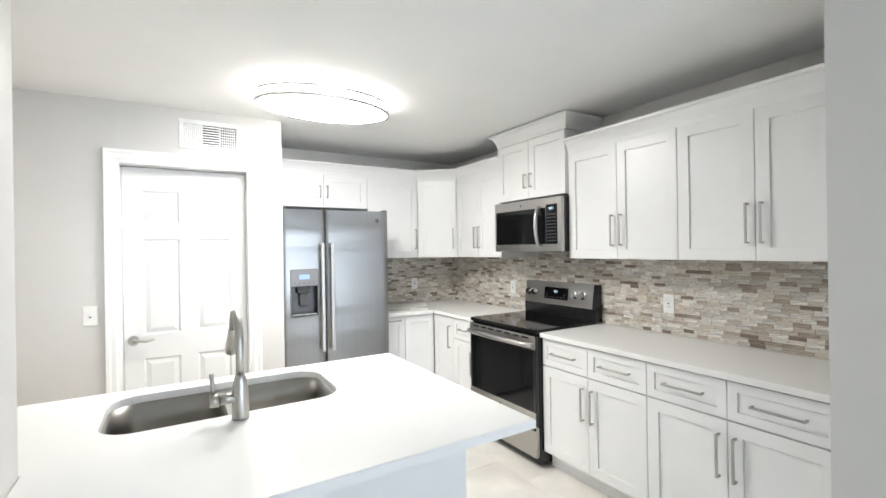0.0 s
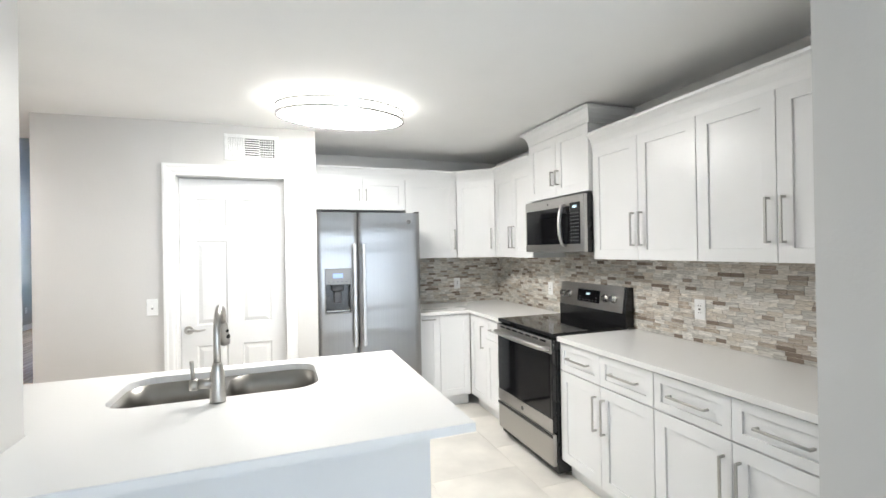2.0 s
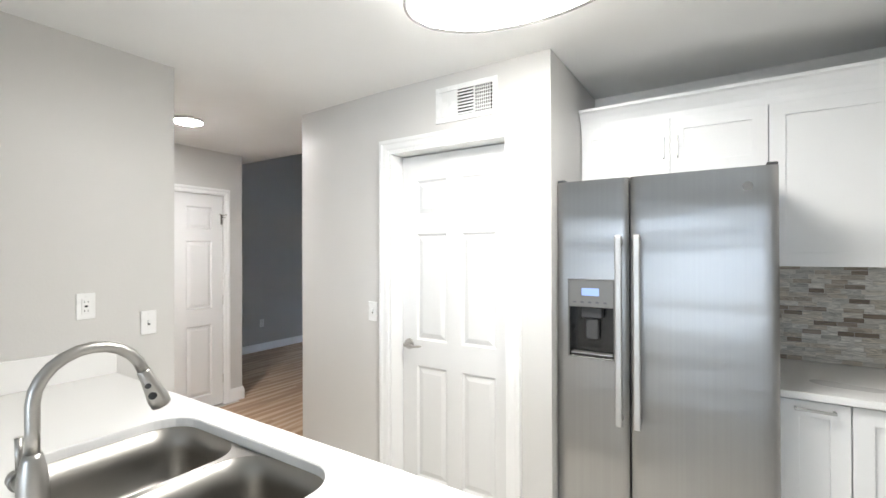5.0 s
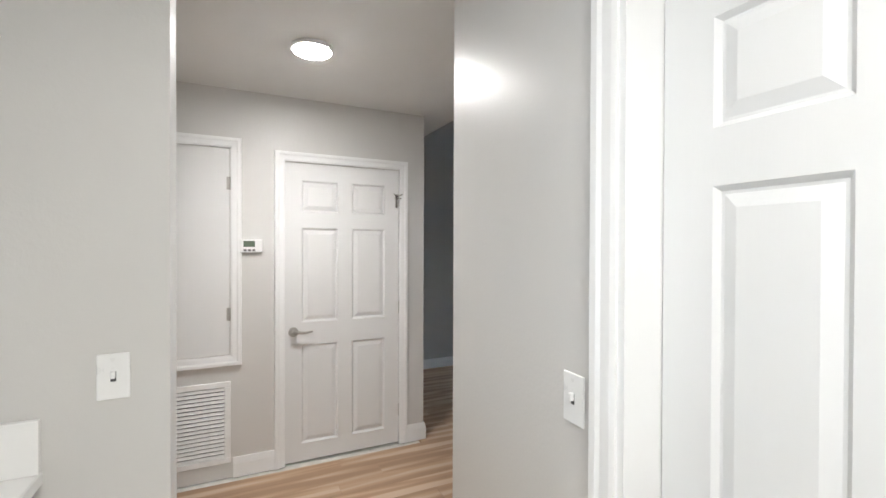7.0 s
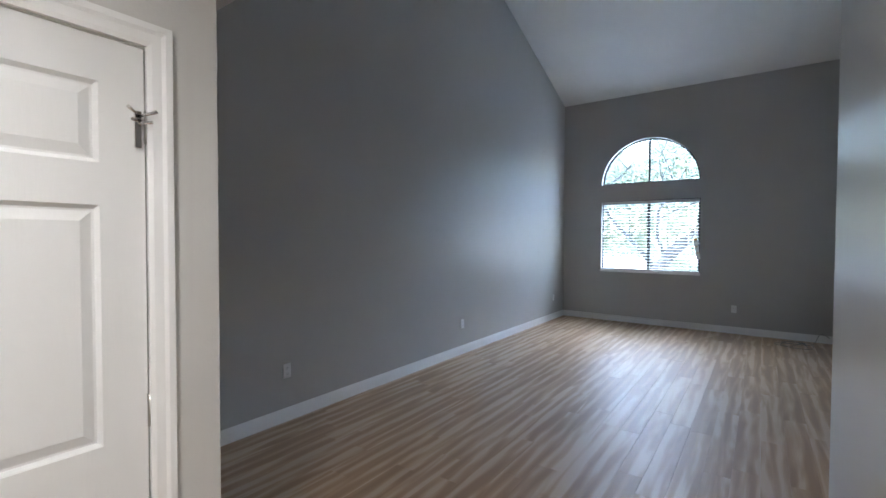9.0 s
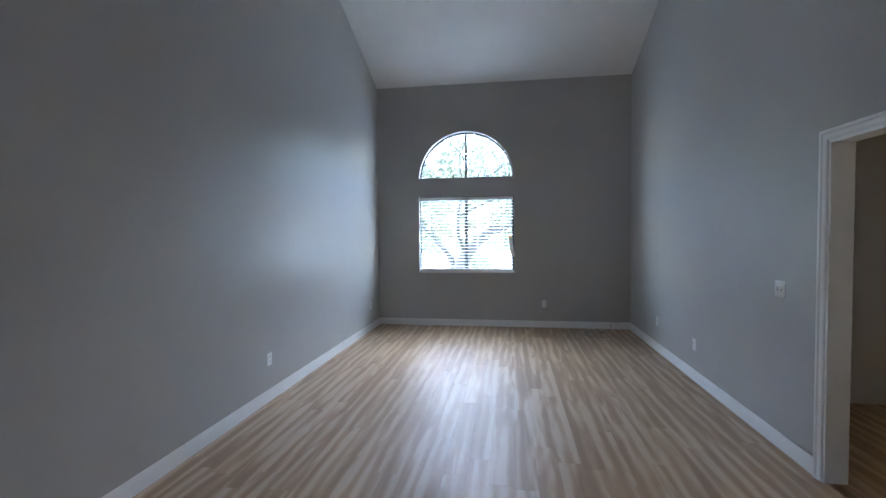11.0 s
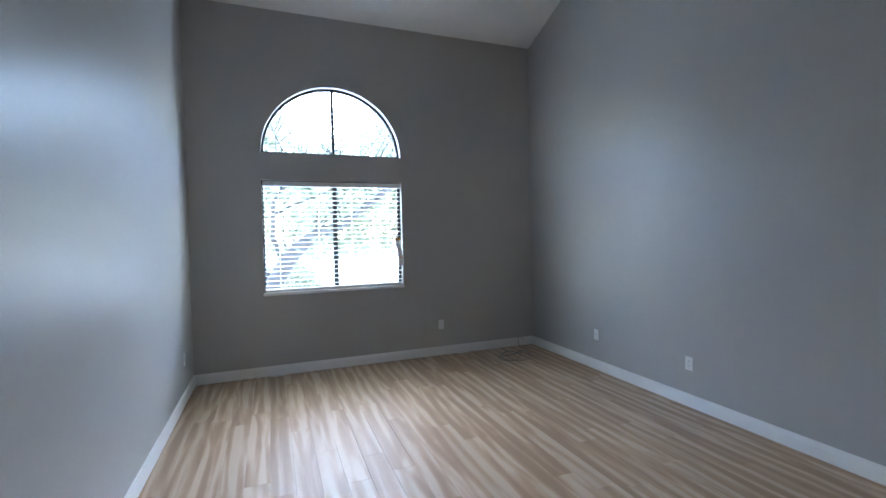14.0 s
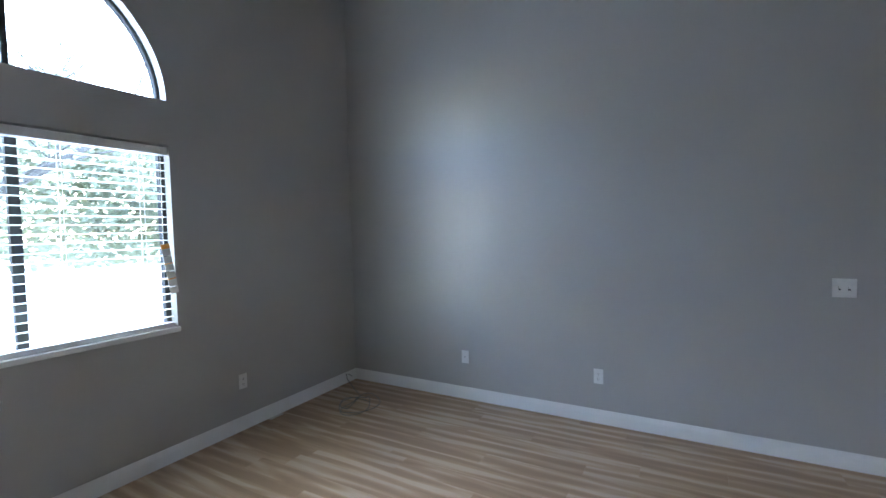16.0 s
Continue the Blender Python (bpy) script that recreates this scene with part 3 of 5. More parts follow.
def pull(x, z, upright, parent, length=0.20, y=0.0):
    """A square bar pull on two posts."""
    a = length / 2
    if upright:
        bm = boxes((x - 0.005, x + 0.005, y - 0.034, y - 0.024, z - a, z + a), (x - 0.005, x + 0.005, y - 0.026, y, z - a, z - a + 0.01), (x - 0.005, x + 0.005, y - 0.026, y, z + a - 0.01, z + a), bev=0.0012)
    else:
        bm = boxes((x - a, x + a, y - 0.034, y - 0.024, z - 0.005, z + 0.005), (x - a, x - a + 0.01, y - 0.026, y, z - 0.005, z + 0.005), (x + a - 0.01, x + a, y - 0.026, y, z - 0.005, z + 0.005), bev=0.0012)
    return part("handle", bm, M_PULL, parent, "brushed nickel bar pull")


def cabinet(name, w, d, z0, z1, m, label, fronts, toe=False):
    """fronts: name, x0, x1, z0, z1, pull as (x, z, upright, length) or None. The fronts' face is local y 0."""
    t = thing(name, m, label, "cabinet", "kitchen cabinets")
    rows = [(0.001, w - 0.001, 0.021, d, z0, z1)]
    if toe:
        rows = [(0.001, w - 0.001, 0.021, d, 0.105, z1), (0.001, w - 0.001, 0.075, d, 0.0, 0.106)]
    part("body", boxes(*rows), M_CAB, t)
    for nm, a, b, c, e, pl in fronts:
        f = part(nm, shaker(bmesh.new(), a, b, c, e, rail=0.062 if e - c > 0.25 else 0.042), M_CAB, t)
        if pl:
            pull(pl[0], pl[1], pl[2], f, pl[3])
    return t


def two_doors(w, z0, z1, split=None, low=True, length=0.20):
    s = split or w / 2
    zc = z0 + 0.085 + length / 2 if low else z1 - 0.055 - length / 2
    return [("door", 0, s, z0, z1, (s - 0.032, zc, True, length)), ("door", s, w, z0, z1, (s + 0.032, zc, True, length))]


UB, UT, UTE = 1.405, 2.17, 2.147
EAST = -90
# wall cabinets on the east side, south to north
cabinet("wall_cabinet", 0.795, 0.325, UB, UTE, pose(2.625, 2.435, 0, 0, 0, EAST), "white shaker wall cabinet with two doors", two_doors(0.795, UB, UTE, 0.40))
cabinet("wall_cabinet", 0.80, 0.325, UB, UTE, pose(2.625, 1.638, 0, 0, 0, EAST), "white shaker wall cabinet beside the wall end", two_doors(0.80, UB, UTE, 0.386))
cabinet("wall_cabinet", 0.755, 0.35, 1.87, 2.33, pose(2.597, 3.192, 0, 0, 0, EAST), "short raised white cabinet above the microwave", two_doors(0.755, 1.87, 2.33, None, True, 0.11))
cabinet("wall_cabinet", 0.69, 0.325, UB, UT, pose(2.625, 3.884, 0, 0, 0, EAST), "white shaker wall cabinet next to the microwave", two_doors(0.69, UB, UT))
# corner cabinet with its slanted door
cx, cy = 2.625 - 2.32, 3.885 - 4.146
cl = math.hypot(cx, cy)
cor = thing("corner_wall_cabinet", pose(2.32, 4.146, 0, 0, 0, math.degrees(math.atan2(cy, cx))), "white corner wall cabinet with slanted door", "cabinet", "kitchen cabinets")
a = -math.atan2(cy, cx)
ca, sa = math.cos(a), math.sin(a)
corner = [(2.32, 4.16), (2.32, 4.48), (2.95, 4.48), (2.95, 3.885), (2.64, 3.885)]
bm = prism(bmesh.new(), [(ca * (px - 2.32) - sa * (py - 4.146), sa * (px - 2.32) + ca * (py - 4.146)) for px, py in corner], "z", UB, UT)
for v in bm.verts:
    v.co.y = max(v.co.y, 0.021)
part("body", bm, M_CAB, cor)
f = part("door", shaker(bmesh.new(), 0.004, cl - 0.004, UB, UT), M_CAB, cor)
pull(cl - 0.04, UB + 0.185, True, f)
# wall cabinets on the north side
cabinet("wall_cabinet", 0.535, 0.335, UB, UT, pose(1.785, 4.146, 0), "white shaker wall cabinet with one door", [("door", 0, 0.535, UB, UT, (0.505, UB + 0.185, True, 0.20))])
cabinet("wall_cabinet", 0.87, 0.335, 1.875, UT, pose(0.914, 4.146, 0), "low white cabinet above the refrigerator", two_doors(0.87, 1.875, UT, 0.457, True, 0.11))

CROWN = [(0, 0), (0.006, 0.0), (0.010, 0.03), (0.022, 0.06), (0.040, 0.085), (0.056, 0.092), (0.058, 0.106), (0, 0.106)]


def crown(path, z):
    return setting("crown_moulding", sweep(bmesh.new(), [(x, y, z) for x, y in path], CROWN, (0, 0, 1)), M_CAB, "white crown moulding on the wall cabinets", "trim")


crown([(2.60, 3.192), (2.632, 3.192), (2.632, 3.885), (2.32, 4.152), (0.914, 4.152)][1:][::-1][::-1], UT - 0.002)
crown([(2.632, 0.835), (2.632, 2.435)], UTE - 0.002)
crown([(2.95, 2.434), (2.604, 2.434), (2.604, 3.193), (2.95, 3.193)], 2.332)

# base cabinets
BF = 2.327


def drawers_and_doors(w, split):
    return [("drawer", 0, split, 0.70, 0.875, (split / 2, 0.79, False, 0.20)), ("drawer", split, w, 0.70, 0.875, ((split + w) / 2, 0.79, False, 0.20)),
            ("door", 0, split, 0.115, 0.695, (split - 0.035, 0.53, True, 0.20)), ("door", split, w, 0.115, 0.695, (split + 0.035, 0.53, True, 0.20))]


cabinet("base_cabinet", 0.765, 0.62, 0, 0.883, pose(BF, 2.412, 0, 0, 0, EAST), "white base cabinet with two drawers and two doors", drawers_and_doors(0.765, 0.38), True)
cabinet("base_cabinet", 0.80, 0.62, 0, 0.883, pose(BF, 1.645, 0, 0, 0, EAST), "white base cabinet ending at the wall", drawers_and_doors(0.80, 0.396), True)
cabinet("base_cabinet", 0.33, 0.62, 0, 0.883, pose(BF, 3.515, 0, 0, 0, EAST), "narrow white base cabinet beside the range",
        [("drawer", 0, 0.33, 0.70, 0.875, (0.165, 0.79, False, 0.13)), ("door", 0, 0.33, 0.115, 0.695, (0.29, 0.53, True, 0.20))], True)
lazy = cabinet("corner_base_cabinet", 0.338, 0.62, 0, 0.883, pose(BF, 3.855, 0, 0, 0, EAST), "white corner base cabinet with folding doors",
               [("door", 0.0, 0.338, 0.115, 0.875, (0.285, 0.70, True, 0.20))], True)
cabinet("corner_base_cabinet", 0.305, 0.62, 0, 0.883, pose(2.02, 3.855, 0), "white corner base cabinet front", [("door", 0, 0.300, 0.115, 0.875, None)], True)
cabinet("base_cabinet", 0.222, 0.62, 0, 0.883, pose(1.796, 3.855, 0), "narrow white pull-out cabinet beside the refrigerator", [("door", 0, 0.222, 0.115, 0.875, (0.111, 0.845, False, 0.13))], True)


def slab_top(name, outline, label):
    bm = prism(bmesh.new(), outline, "z", 0.884, 0.914)
    bmesh.ops.bevel(bm, geom=[e for e in bm.edges], offset=0.002, segments=1, affect="EDGES")
    return tagged(part(name, bm, M_QUARTZ), label, "countertop")


slab_top("countertop", [(2.305, 0.812), (2.95, 0.812), (2.95, 2.414), (2.305, 2.414)], "white quartz countertop over the drawers")
slab_top("countertop", [(2.305, 3.182), (2.95, 3.182), (2.95, 4.48), (1.793, 4.48), (1.793, 3.832), (2.305, 3.832)], "white quartz corner countertop beside the range")

# ---------------------------------------------------------------- peninsula
SX0, SX1, SY0, SY1 = -0.008, 0.79, 1.942, 2.386
pen = thing("peninsula", pose(0, 0, 0), "white peninsula with quartz top and overhang", "kitchen island")
bm = bmesh.new()
outer = [(-0.826, 1.767), (-0.138, 1.767), (-0.138, 1.305), (1.236, 1.315), (1.23, 2.478), (-0.826, 2.50)]
rings = {}
for z in (0.884, 0.914):
    o = [bm.verts.new((px, py, z)) for px, py in outer]
    i = cut_round(bm, (SX0 + SX1) / 2, (SY0 + SY1) / 2, z, SX1 - SX0, SY1 - SY0, 0.11, 8)
    es = []
    for ring in (o, i):
        for k in range(len(ring)):
            es.append(bm.edges.new((ring[k], ring[(k + 1) % len(ring)])))
    bmesh.ops.triangle_fill(bm, use_beauty=True, edges=es)
    rings[z] = (o, i)
bridge(bm, rings[0.884][0], rings[0.914][0], False)
bridge(bm, rings[0.884][1], rings[0.914][1], False)
bmesh.ops.recalc_face_normals(bm, faces=bm.faces[:])
bmesh.ops.bevel(bm, geom=[e for e in bm.edges if abs(e.verts[0].co.z - 0.914) < 1e-4 and abs(e.verts[1].co.z - 0.914) < 1e-4 and len(e.link_faces) == 2 and abs(e.link_faces[0].normal.z - e.link_faces[1].normal.z) > 0.5], offset=0.0025, segments=2, affect="EDGES")
part("countertop", bm, M_QUARTZ, pen, "white quartz worktop with sink cut-out")
part("front_panel", boxes((-0.136, 1.19, 1.666, 1.70, 0.0, 0.884)), M_CAB, pen)
part("end_panel", boxes((1.158, 1.19, 1.70, 2.45, 0.0, 0.884)), M_CAB, pen)
part("carcass_face", boxes((-0.82, 1.158, 2.43, 2.45, 0.1, 0.884)), M_CAB, pen)
part("toe_kick", boxes((-0.82, 1.158, 2.37, 2.39, 0.0, 0.1)), M_CAB, pen)
for k in range(4):
    x1 = 1.155 - 0.49 * k
    part("door", shaker(bmesh.new(), -x1, -x1 + 0.487, 0.115, 0.875), M_CAB, pen).matrix_basis = pose(0, 2.471, 0, 0, 0, 180)
part("backsplash", boxes((-0.826, -0.806, 1.768, 2.498, 0.9145, 1.045), bev=0.0015), M_QUARTZ, pen, "low white quartz splash")

sink = thing("kitchen_sink", pose(0, 0, 0), "stainless steel double bowl undermount sink", "sink")


def bowl(x0, x1):
    bm = bmesh.new()
    loops = []
    for z, ins, r in ((0.883, -0.012, 0.11), (0.883, 0.004, 0.10), (0.80, 0.008, 0.095), (0.72, 0.016, 0.085), (0.695, 0.035, 0.065), (0.69, 0.075, 0.04)):
        loops.append(cut_round(bm, (x0 + x1) / 2, (SY0 + SY1) / 2, z, x1 - x0 - 2 * ins, SY1 - SY0 - 2 * ins, r, 8))
    for a, b in zip(loops, loops[1:]):
        bridge(bm, a, b)
    bm.faces.new(loops[-1])
    return bm


SM = (SX0 + SX1) / 2
for x0, x1 in ((SX0, SM - 0.008), (SM + 0.008, SX1)):
    bw = part("bowl", bowl(x0, x1), M_SINK, sink)
    bm = bmesh.new()
    cyl(bm, ((x0 + x1) / 2, 2.165, 0.6905), ((x0 + x1) / 2, 2.165, 0.694), 0.045, 0.04, 24)
    part("drain", bm, M_STEEL, bw, "round steel drain")
WR, WE = 0.10, 0.012
side_ = []
for k in range(9):
    a = radians(90 * k / 8)
    side_.append((WE + WR * (1 - math.cos(a)), WR * math.sin(a)))
lo_, hi_ = SY0 + 0.004 + WR, SY1 - 0.004 - WR
web = [(SM + u, hi_ + v) for u, v in side_] + [(SM - u, hi_ + v) for u, v in reversed(side_)] + [(SM - u, lo_ - v) for u, v in side_] + [(SM + u, lo_ - v) for u, v in reversed(side_)]
part("divider", prism(bmesh.new(), web, "z", 0.8805, 0.8838), M_SINK, sink, "steel web between the two bowls")

fau = thing("kitchen_faucet", pose(0.402, 1.884, 0.914), "brushed nickel gooseneck faucet with pull-down spray", "faucet")
bm = tube(bmesh.new(), [(0, 0, 0.0005), (0, 0, 0.01), (0, 0, 0.05), (0, 0, 0.11), (0, 0, 0.14), (0, 0, 0.152)], [0.0285, 0.028, 0.0275, 0.025, 0.019, 0.0155], 28)
part("body", bm, M_NICKEL, fau)
pts = [(0, 0, 0.15), (0, 0, 0.2), (0, 0, 0.252)] + [(0, 0.105 - 0.105 * math.cos(radians(a)), 0.252 + 0.1 * math.sin(radians(a))) for a in range(15, 166, 15)]
part("spout", tube(bmesh.new(), pts, [0.013] * len(pts), 20), M_NICKEL, fau)
end, prev = Vector(pts[-1]), Vector(pts[-2])
d = (end - prev).normalized()
hd = part("spray_head", tube(bmesh.new(), [end, end + d * 0.005, end + d * 0.03, end + d * 0.085, end + d * 0.105], [0.013, 0.0155, 0.0165, 0.024, 0.0225], 24), M_NICKEL, fau, "flared spray head")
for k, r in ((0.042, 0.0075), (0.07, 0.0105)):
    out = Vector((0.78, -0.62, -0.05)).normalized()
    c = end + d * k + out * (0.0165 + (k - 0.03) * 0.13)
    part("button", cyl(bmesh.new(), c - out * 0.006, c + out * 0.003, r, r * 0.85, 16), M_BLACK, hd, "black spray button")
bm = cyl(bmesh.new(), (-0.015, 0, 0.075), (-0.065, 0, 0.075), 0.0185, 0.0185, 22)
cyl(bm, (-0.067, 0, 0.075), (-0.095, 0, 0.075), 0.0225, 0.021, 22)
cyl(bm, (-0.083, 0, 0.09), (-0.088, 0, 0.165), 0.0065, 0.0075, 14)
part("lever", bm, M_NICKEL, fau, "side lever")

# ---------------------------------------------------------------- refrigerator
fr = thing("refrigerator", pose(0.917, 3.69, 0), "stainless steel side-by-side refrigerator with dispenser", "refrigerator")
FW, FG = 0.87, 0.331
part("body", boxes((0.006, FW - 0.006, 0.075, 0.77, 0.02, 1.80), bev=0.004), M_DARK, fr, "dark grey cabinet")
part("kick_grille", boxes((0.02, FW - 0.02, 0.05, 0.075, 0.0, 0.038), bev=0.002), M_BLACK, fr)


def crowned(x0, x1, z0, z1, hole=None):
    """A door skin, gently rounded at its long edges; local face at y 0."""
    n, bm = 14, bmesh.new()
    us = [x0 + (x1 - x0) * (0.5 - 0.5 * math.cos(math.pi * k / n)) for k in range(n + 1)]
    if hole:
        us = sorted(set([u for u in us if not (hole[0] - 0.004 < u < hole[1] + 0.004)] + [hole[0], hole[1]]))
    zs = [z0, z1] if not hole else [z0, hole[2], hole[3], z1]

    def depth(u):
        e = min(u - x0, x1 - u)
        return 0.012 * max(0, 1 - e / 0.02) ** 2 + 0.004 * (2 * (u - x0) / (x1 - x0) - 1) ** 2
    grid = [[bm.verts.new((u, depth(u), z)) for z in zs] for u in us]
    back = [[bm.verts.new((u, 0.068, z)) for z in (z0, z1)] for u in (x0, x1)]
    for i in range(len(us) - 1):
        for j in range(len(zs) - 1):
            if hole and j == 1 and us[i] >= hole[0] - 1e-5 and us[i + 1] <= hole[1] + 1e-5:
                continue
            bm.faces.new((grid[i][j], grid[i + 1][j], grid[i + 1][j + 1], grid[i][j + 1])).smooth = True
    bm.faces.new([g[-1] for g in grid] + [back[1][1], back[0][1]])
    bm.faces.new([g[0] for g in grid][::-1] + [back[0][0], back[1][0]])
    bm.faces.new(grid[0] + [back[0][1], back[0][0]])
    bm.faces.new(grid[-1][::-1] + [back[1][0], back[1][1]])
    bmesh.ops.split_edges(bm, edges=[e for e in bm.edges if len(e.link_faces) == 2 and e.link_faces[0].smooth != e.link_faces[1].smooth])
    return bm


DH = (0.060, 0.264, 0.982, 1.342)
ld = part("door", crowned(0.0, FG - 0.004, 0.042, 1.812, DH), M_FRIDGE, fr, "stainless freezer door")
rd = part("door", crowned(FG + 0.004, FW, 0.042, 1.812), M_FRIDGE, fr, "stainless door")
for px, par in ((FG - 0.038, ld), (FG + 0.038, rd)):
    bm = bmesh.new()
    box(bm, px - 0.0145, px + 0.0145, -0.058, -0.040, 0.70, 1.55, 0.006, 3)
    for z in (0.715, 1.505):
        box(bm, px - 0.011, px + 0.011, -0.045, 0.002, z, z + 0.03, 0.003)
    part("handle", bm, M_STEEL, par, "tall flat steel bar handle")
dsp = part("dispenser", boxes((DH[0], DH[1], 0.060, 0.064, DH[2], DH[3]), (DH[0], DH[0] + 0.006, 0.0, 0.06, DH[2], DH[3]), (DH[1] - 0.006, DH[1], 0.0, 0.06, DH[2], DH[3]), (DH[0], DH[1], 0.0, 0.06, DH[2], DH[2] + 0.012)), M_RECESS, ld, "dark water and ice dispenser recess")
part("control_panel", boxes((DH[0], DH[1], -0.003, 0.055, 1.215, DH[3]), bev=0.003), M_SILVER, ld, "silver grey dispenser control panel")
part("bezel", boxes((DH[0] - 0.006, DH[0] + 0.001, -0.004, 0.02, DH[2] - 0.006, DH[3] + 0.006), (DH[1] - 0.001, DH[1] + 0.006, -0.004, 0.02, DH[2] - 0.006, DH[3] + 0.006), (DH[0] + 0.001, DH[1] - 0.001, -0.004, 0.02, DH[3] - 0.001, DH[3] + 0.006), (DH[0] + 0.001, DH[1] - 0.001, -0.004, 0.02, DH[2] - 0.006, DH[2] + 0.001), bev=0.002), M_SILVER, ld, "thin silver grey bezel")
part("display", boxes((DH[0] + 0.06, DH[0] + 0.14, -0.0055, 0.0, 1.27, 1.305), bev=0.001), M_BLUE_LCD, ld, "small blue lit display")
for k in range(5):
    part("key", boxes((DH[0] + 0.02 + 0.035 * k, DH[0] + 0.035 + 0.035 * k, -0.005, 0.0, 1.235, 1.243)), M_KEY, ld)
bm = boxes((DH[0] + 0.05, DH[0] + 0.15, 0.02, 0.055, 1.16, 1.215), (DH[0] + 0.07, DH[0] + 0.13, 0.03, 0.05, 1.06, 1.16), bev=0.006)
part("paddle", bm, M_DARK, ld, "dark dispenser paddle")
part("drip_tray", boxes(*[(DH[0] + 0.008, DH[1] - 0.008, 0.006 + 0.012 * k, 0.013 + 0.012 * k, 0.994, 0.999) for k in range(4)]), M_STEEL, ld, "slotted drip tray")
part("badge", cyl(bmesh.new(), (FW - 0.10, 0.004, 1.735), (FW - 0.10, -0.002, 1.735), 0.018, 0.018, 24), M_GREYP, rd, "round badge")
for px in (0.02, FW - 0.02):
    part("hinge_cap", boxes((px - 0.018, px + 0.018, 0.01, 0.07, 1.812, 1.824), bev=0.003), M_DARK, fr)

# ---------------------------------------------------------------- range
rg = thing("range", pose(2.27, 3.18, 0, 0, 0, EAST), "black and stainless electric range with glass top", "range")
RW = 0.764
part("body", boxes((0.002, RW - 0.002, 0.035, 0.66, 0.02, 0.90), bev=0.003), M_BLACK, rg, "black side panels")
part("cooktop", boxes((0.0, RW, 0.005, 0.62, 0.902, 0.931), bev=0.005), M_BGLASS, rg, "black ceramic glass cooktop")
od = part("oven_door", boxes((0.004, RW - 0.004, 0.0, 0.034, 0.285, 0.892), bev=0.004), M_BLACK, rg, "black glass oven door")
part("window", boxes((0.03, RW - 0.03, -0.0025, 0.001, 0.385, 0.79), bev=0.001), M_BGLASS, od, "dark oven window")
part("lower_band", boxes((0.004, RW - 0.004, -0.004, 0.001, 0.287, 0.375), bev=0.002), M_STEEL_H, od, "stainless lower band")
part("upper_band", boxes((0.004, RW - 0.004, -0.004, 0.001, 0.80, 0.888), bev=0.002), M_STEEL_H, od, "stainless upper band")
part("badge", cyl(bmesh.new(), (RW / 2, -0.003, 0.33), (RW / 2, -0.006, 0.33), 0.016, 0.016, 20), M_GREYP, od, "round badge")
for k in range(7):
    part("vent_slot", boxes((0.06 + 0.095 * k, 0.13 + 0.095 * k, -0.0055, 0.002, 0.866, 0.879)), M_BLACK, od)
pts = [(0.03, 0.0, 0.825), (0.035, -0.035, 0.832), (0.09, -0.052, 0.834), (RW / 2, -0.062, 0.834), (RW - 0.09, -0.052, 0.834), (RW - 0.035, -0.035, 0.832), (RW - 0.03, 0.0, 0.825)]
part("handle", tube(bmesh.new(), pts, [0.017] * 7, 16), M_STEEL_H, od, "bowed stainless oven handle")
sd = part("storage_drawer", boxes((0.004, RW - 0.004, 0.0, 0.03, 0.07, 0.275), bev=0.004), M_STEEL_H, rg, "stainless storage drawer")
part("drawer_lip", boxes((0.004, RW - 0.004, -0.008, 0.0, 0.255, 0.275), bev=0.003), M_BLACK, sd)
bm = prism(bmesh.new(), [(0.60, 0.925), (0.675, 0.925), (0.675, 1.20), (0.625, 1.20), (0.598, 1.02)], "x", 0.0, RW)
bg = part("backguard", bm, M_BLACK, rg, "black backguard")
bm = prism(bmesh.new(), [(0.596, 1.02), (0.604, 1.02), (0.629, 1.198), (0.621, 1.204)], "x", 0.004, RW - 0.03)
cp = part("control_panel", bm, M_STEEL_H, bg, "slanted stainless control panel")
lean = math.atan2(0.025, 0.18)


def on_panel(u, h, out=0.0):
    """A spot on the slanted control panel."""
    return Vector((u, 0.596 + 0.025 * h / 0.18 - out * math.cos(lean), 1.02 + h + out * math.sin(lean)))


for u in (0.055, 0.125, RW - 0.20, RW - 0.12):
    bm = cyl(bmesh.new(), on_panel(u, 0.09), on_panel(u, 0.09, 0.022), 0.031, 0.028, 24)
    a, b = on_panel(u, 0.09, 0.022), on_panel(u, 0.09, 0.034)
    cyl(bm, a, b, 0.023, 0.021, 24)
    part("knob", bm, M_CHROME, cp, "steel burner knob")
c = on_panel(RW / 2 - 0.02, 0.09)
part("display", box(bmesh.new(), -0.13, 0.13, -0.004, 0.004, -0.048, 0.048, 0.003), M_BGLASS, cp, "black oven display").matrix_basis = Matrix.Translation(c) @ pose(0, 0, 0, -math.degrees(lean), 0, 0)


def words(body, size, m, material, parent, name="lettering"):
    cu = bpy.data.curves.new(name, "FONT")
    cu.body, cu.size, cu.extrude, cu.align_x, cu.align_y = body, size, 0.0004, "CENTER", "CENTER"
    tmp = bpy.data.objects.new(name, cu)
    scene.collection.objects.link(tmp)
    bpy.context.view_layer.update()
    me = bpy.data.meshes.new_from_object(tmp.evaluated_get(bpy.context.evaluated_depsgraph_get()))
    bpy.data.objects.remove(tmp)
    me.materials.append(material)
    ob = new(name, me)
    ob.parent, ob.matrix_basis = parent, m
    return ob


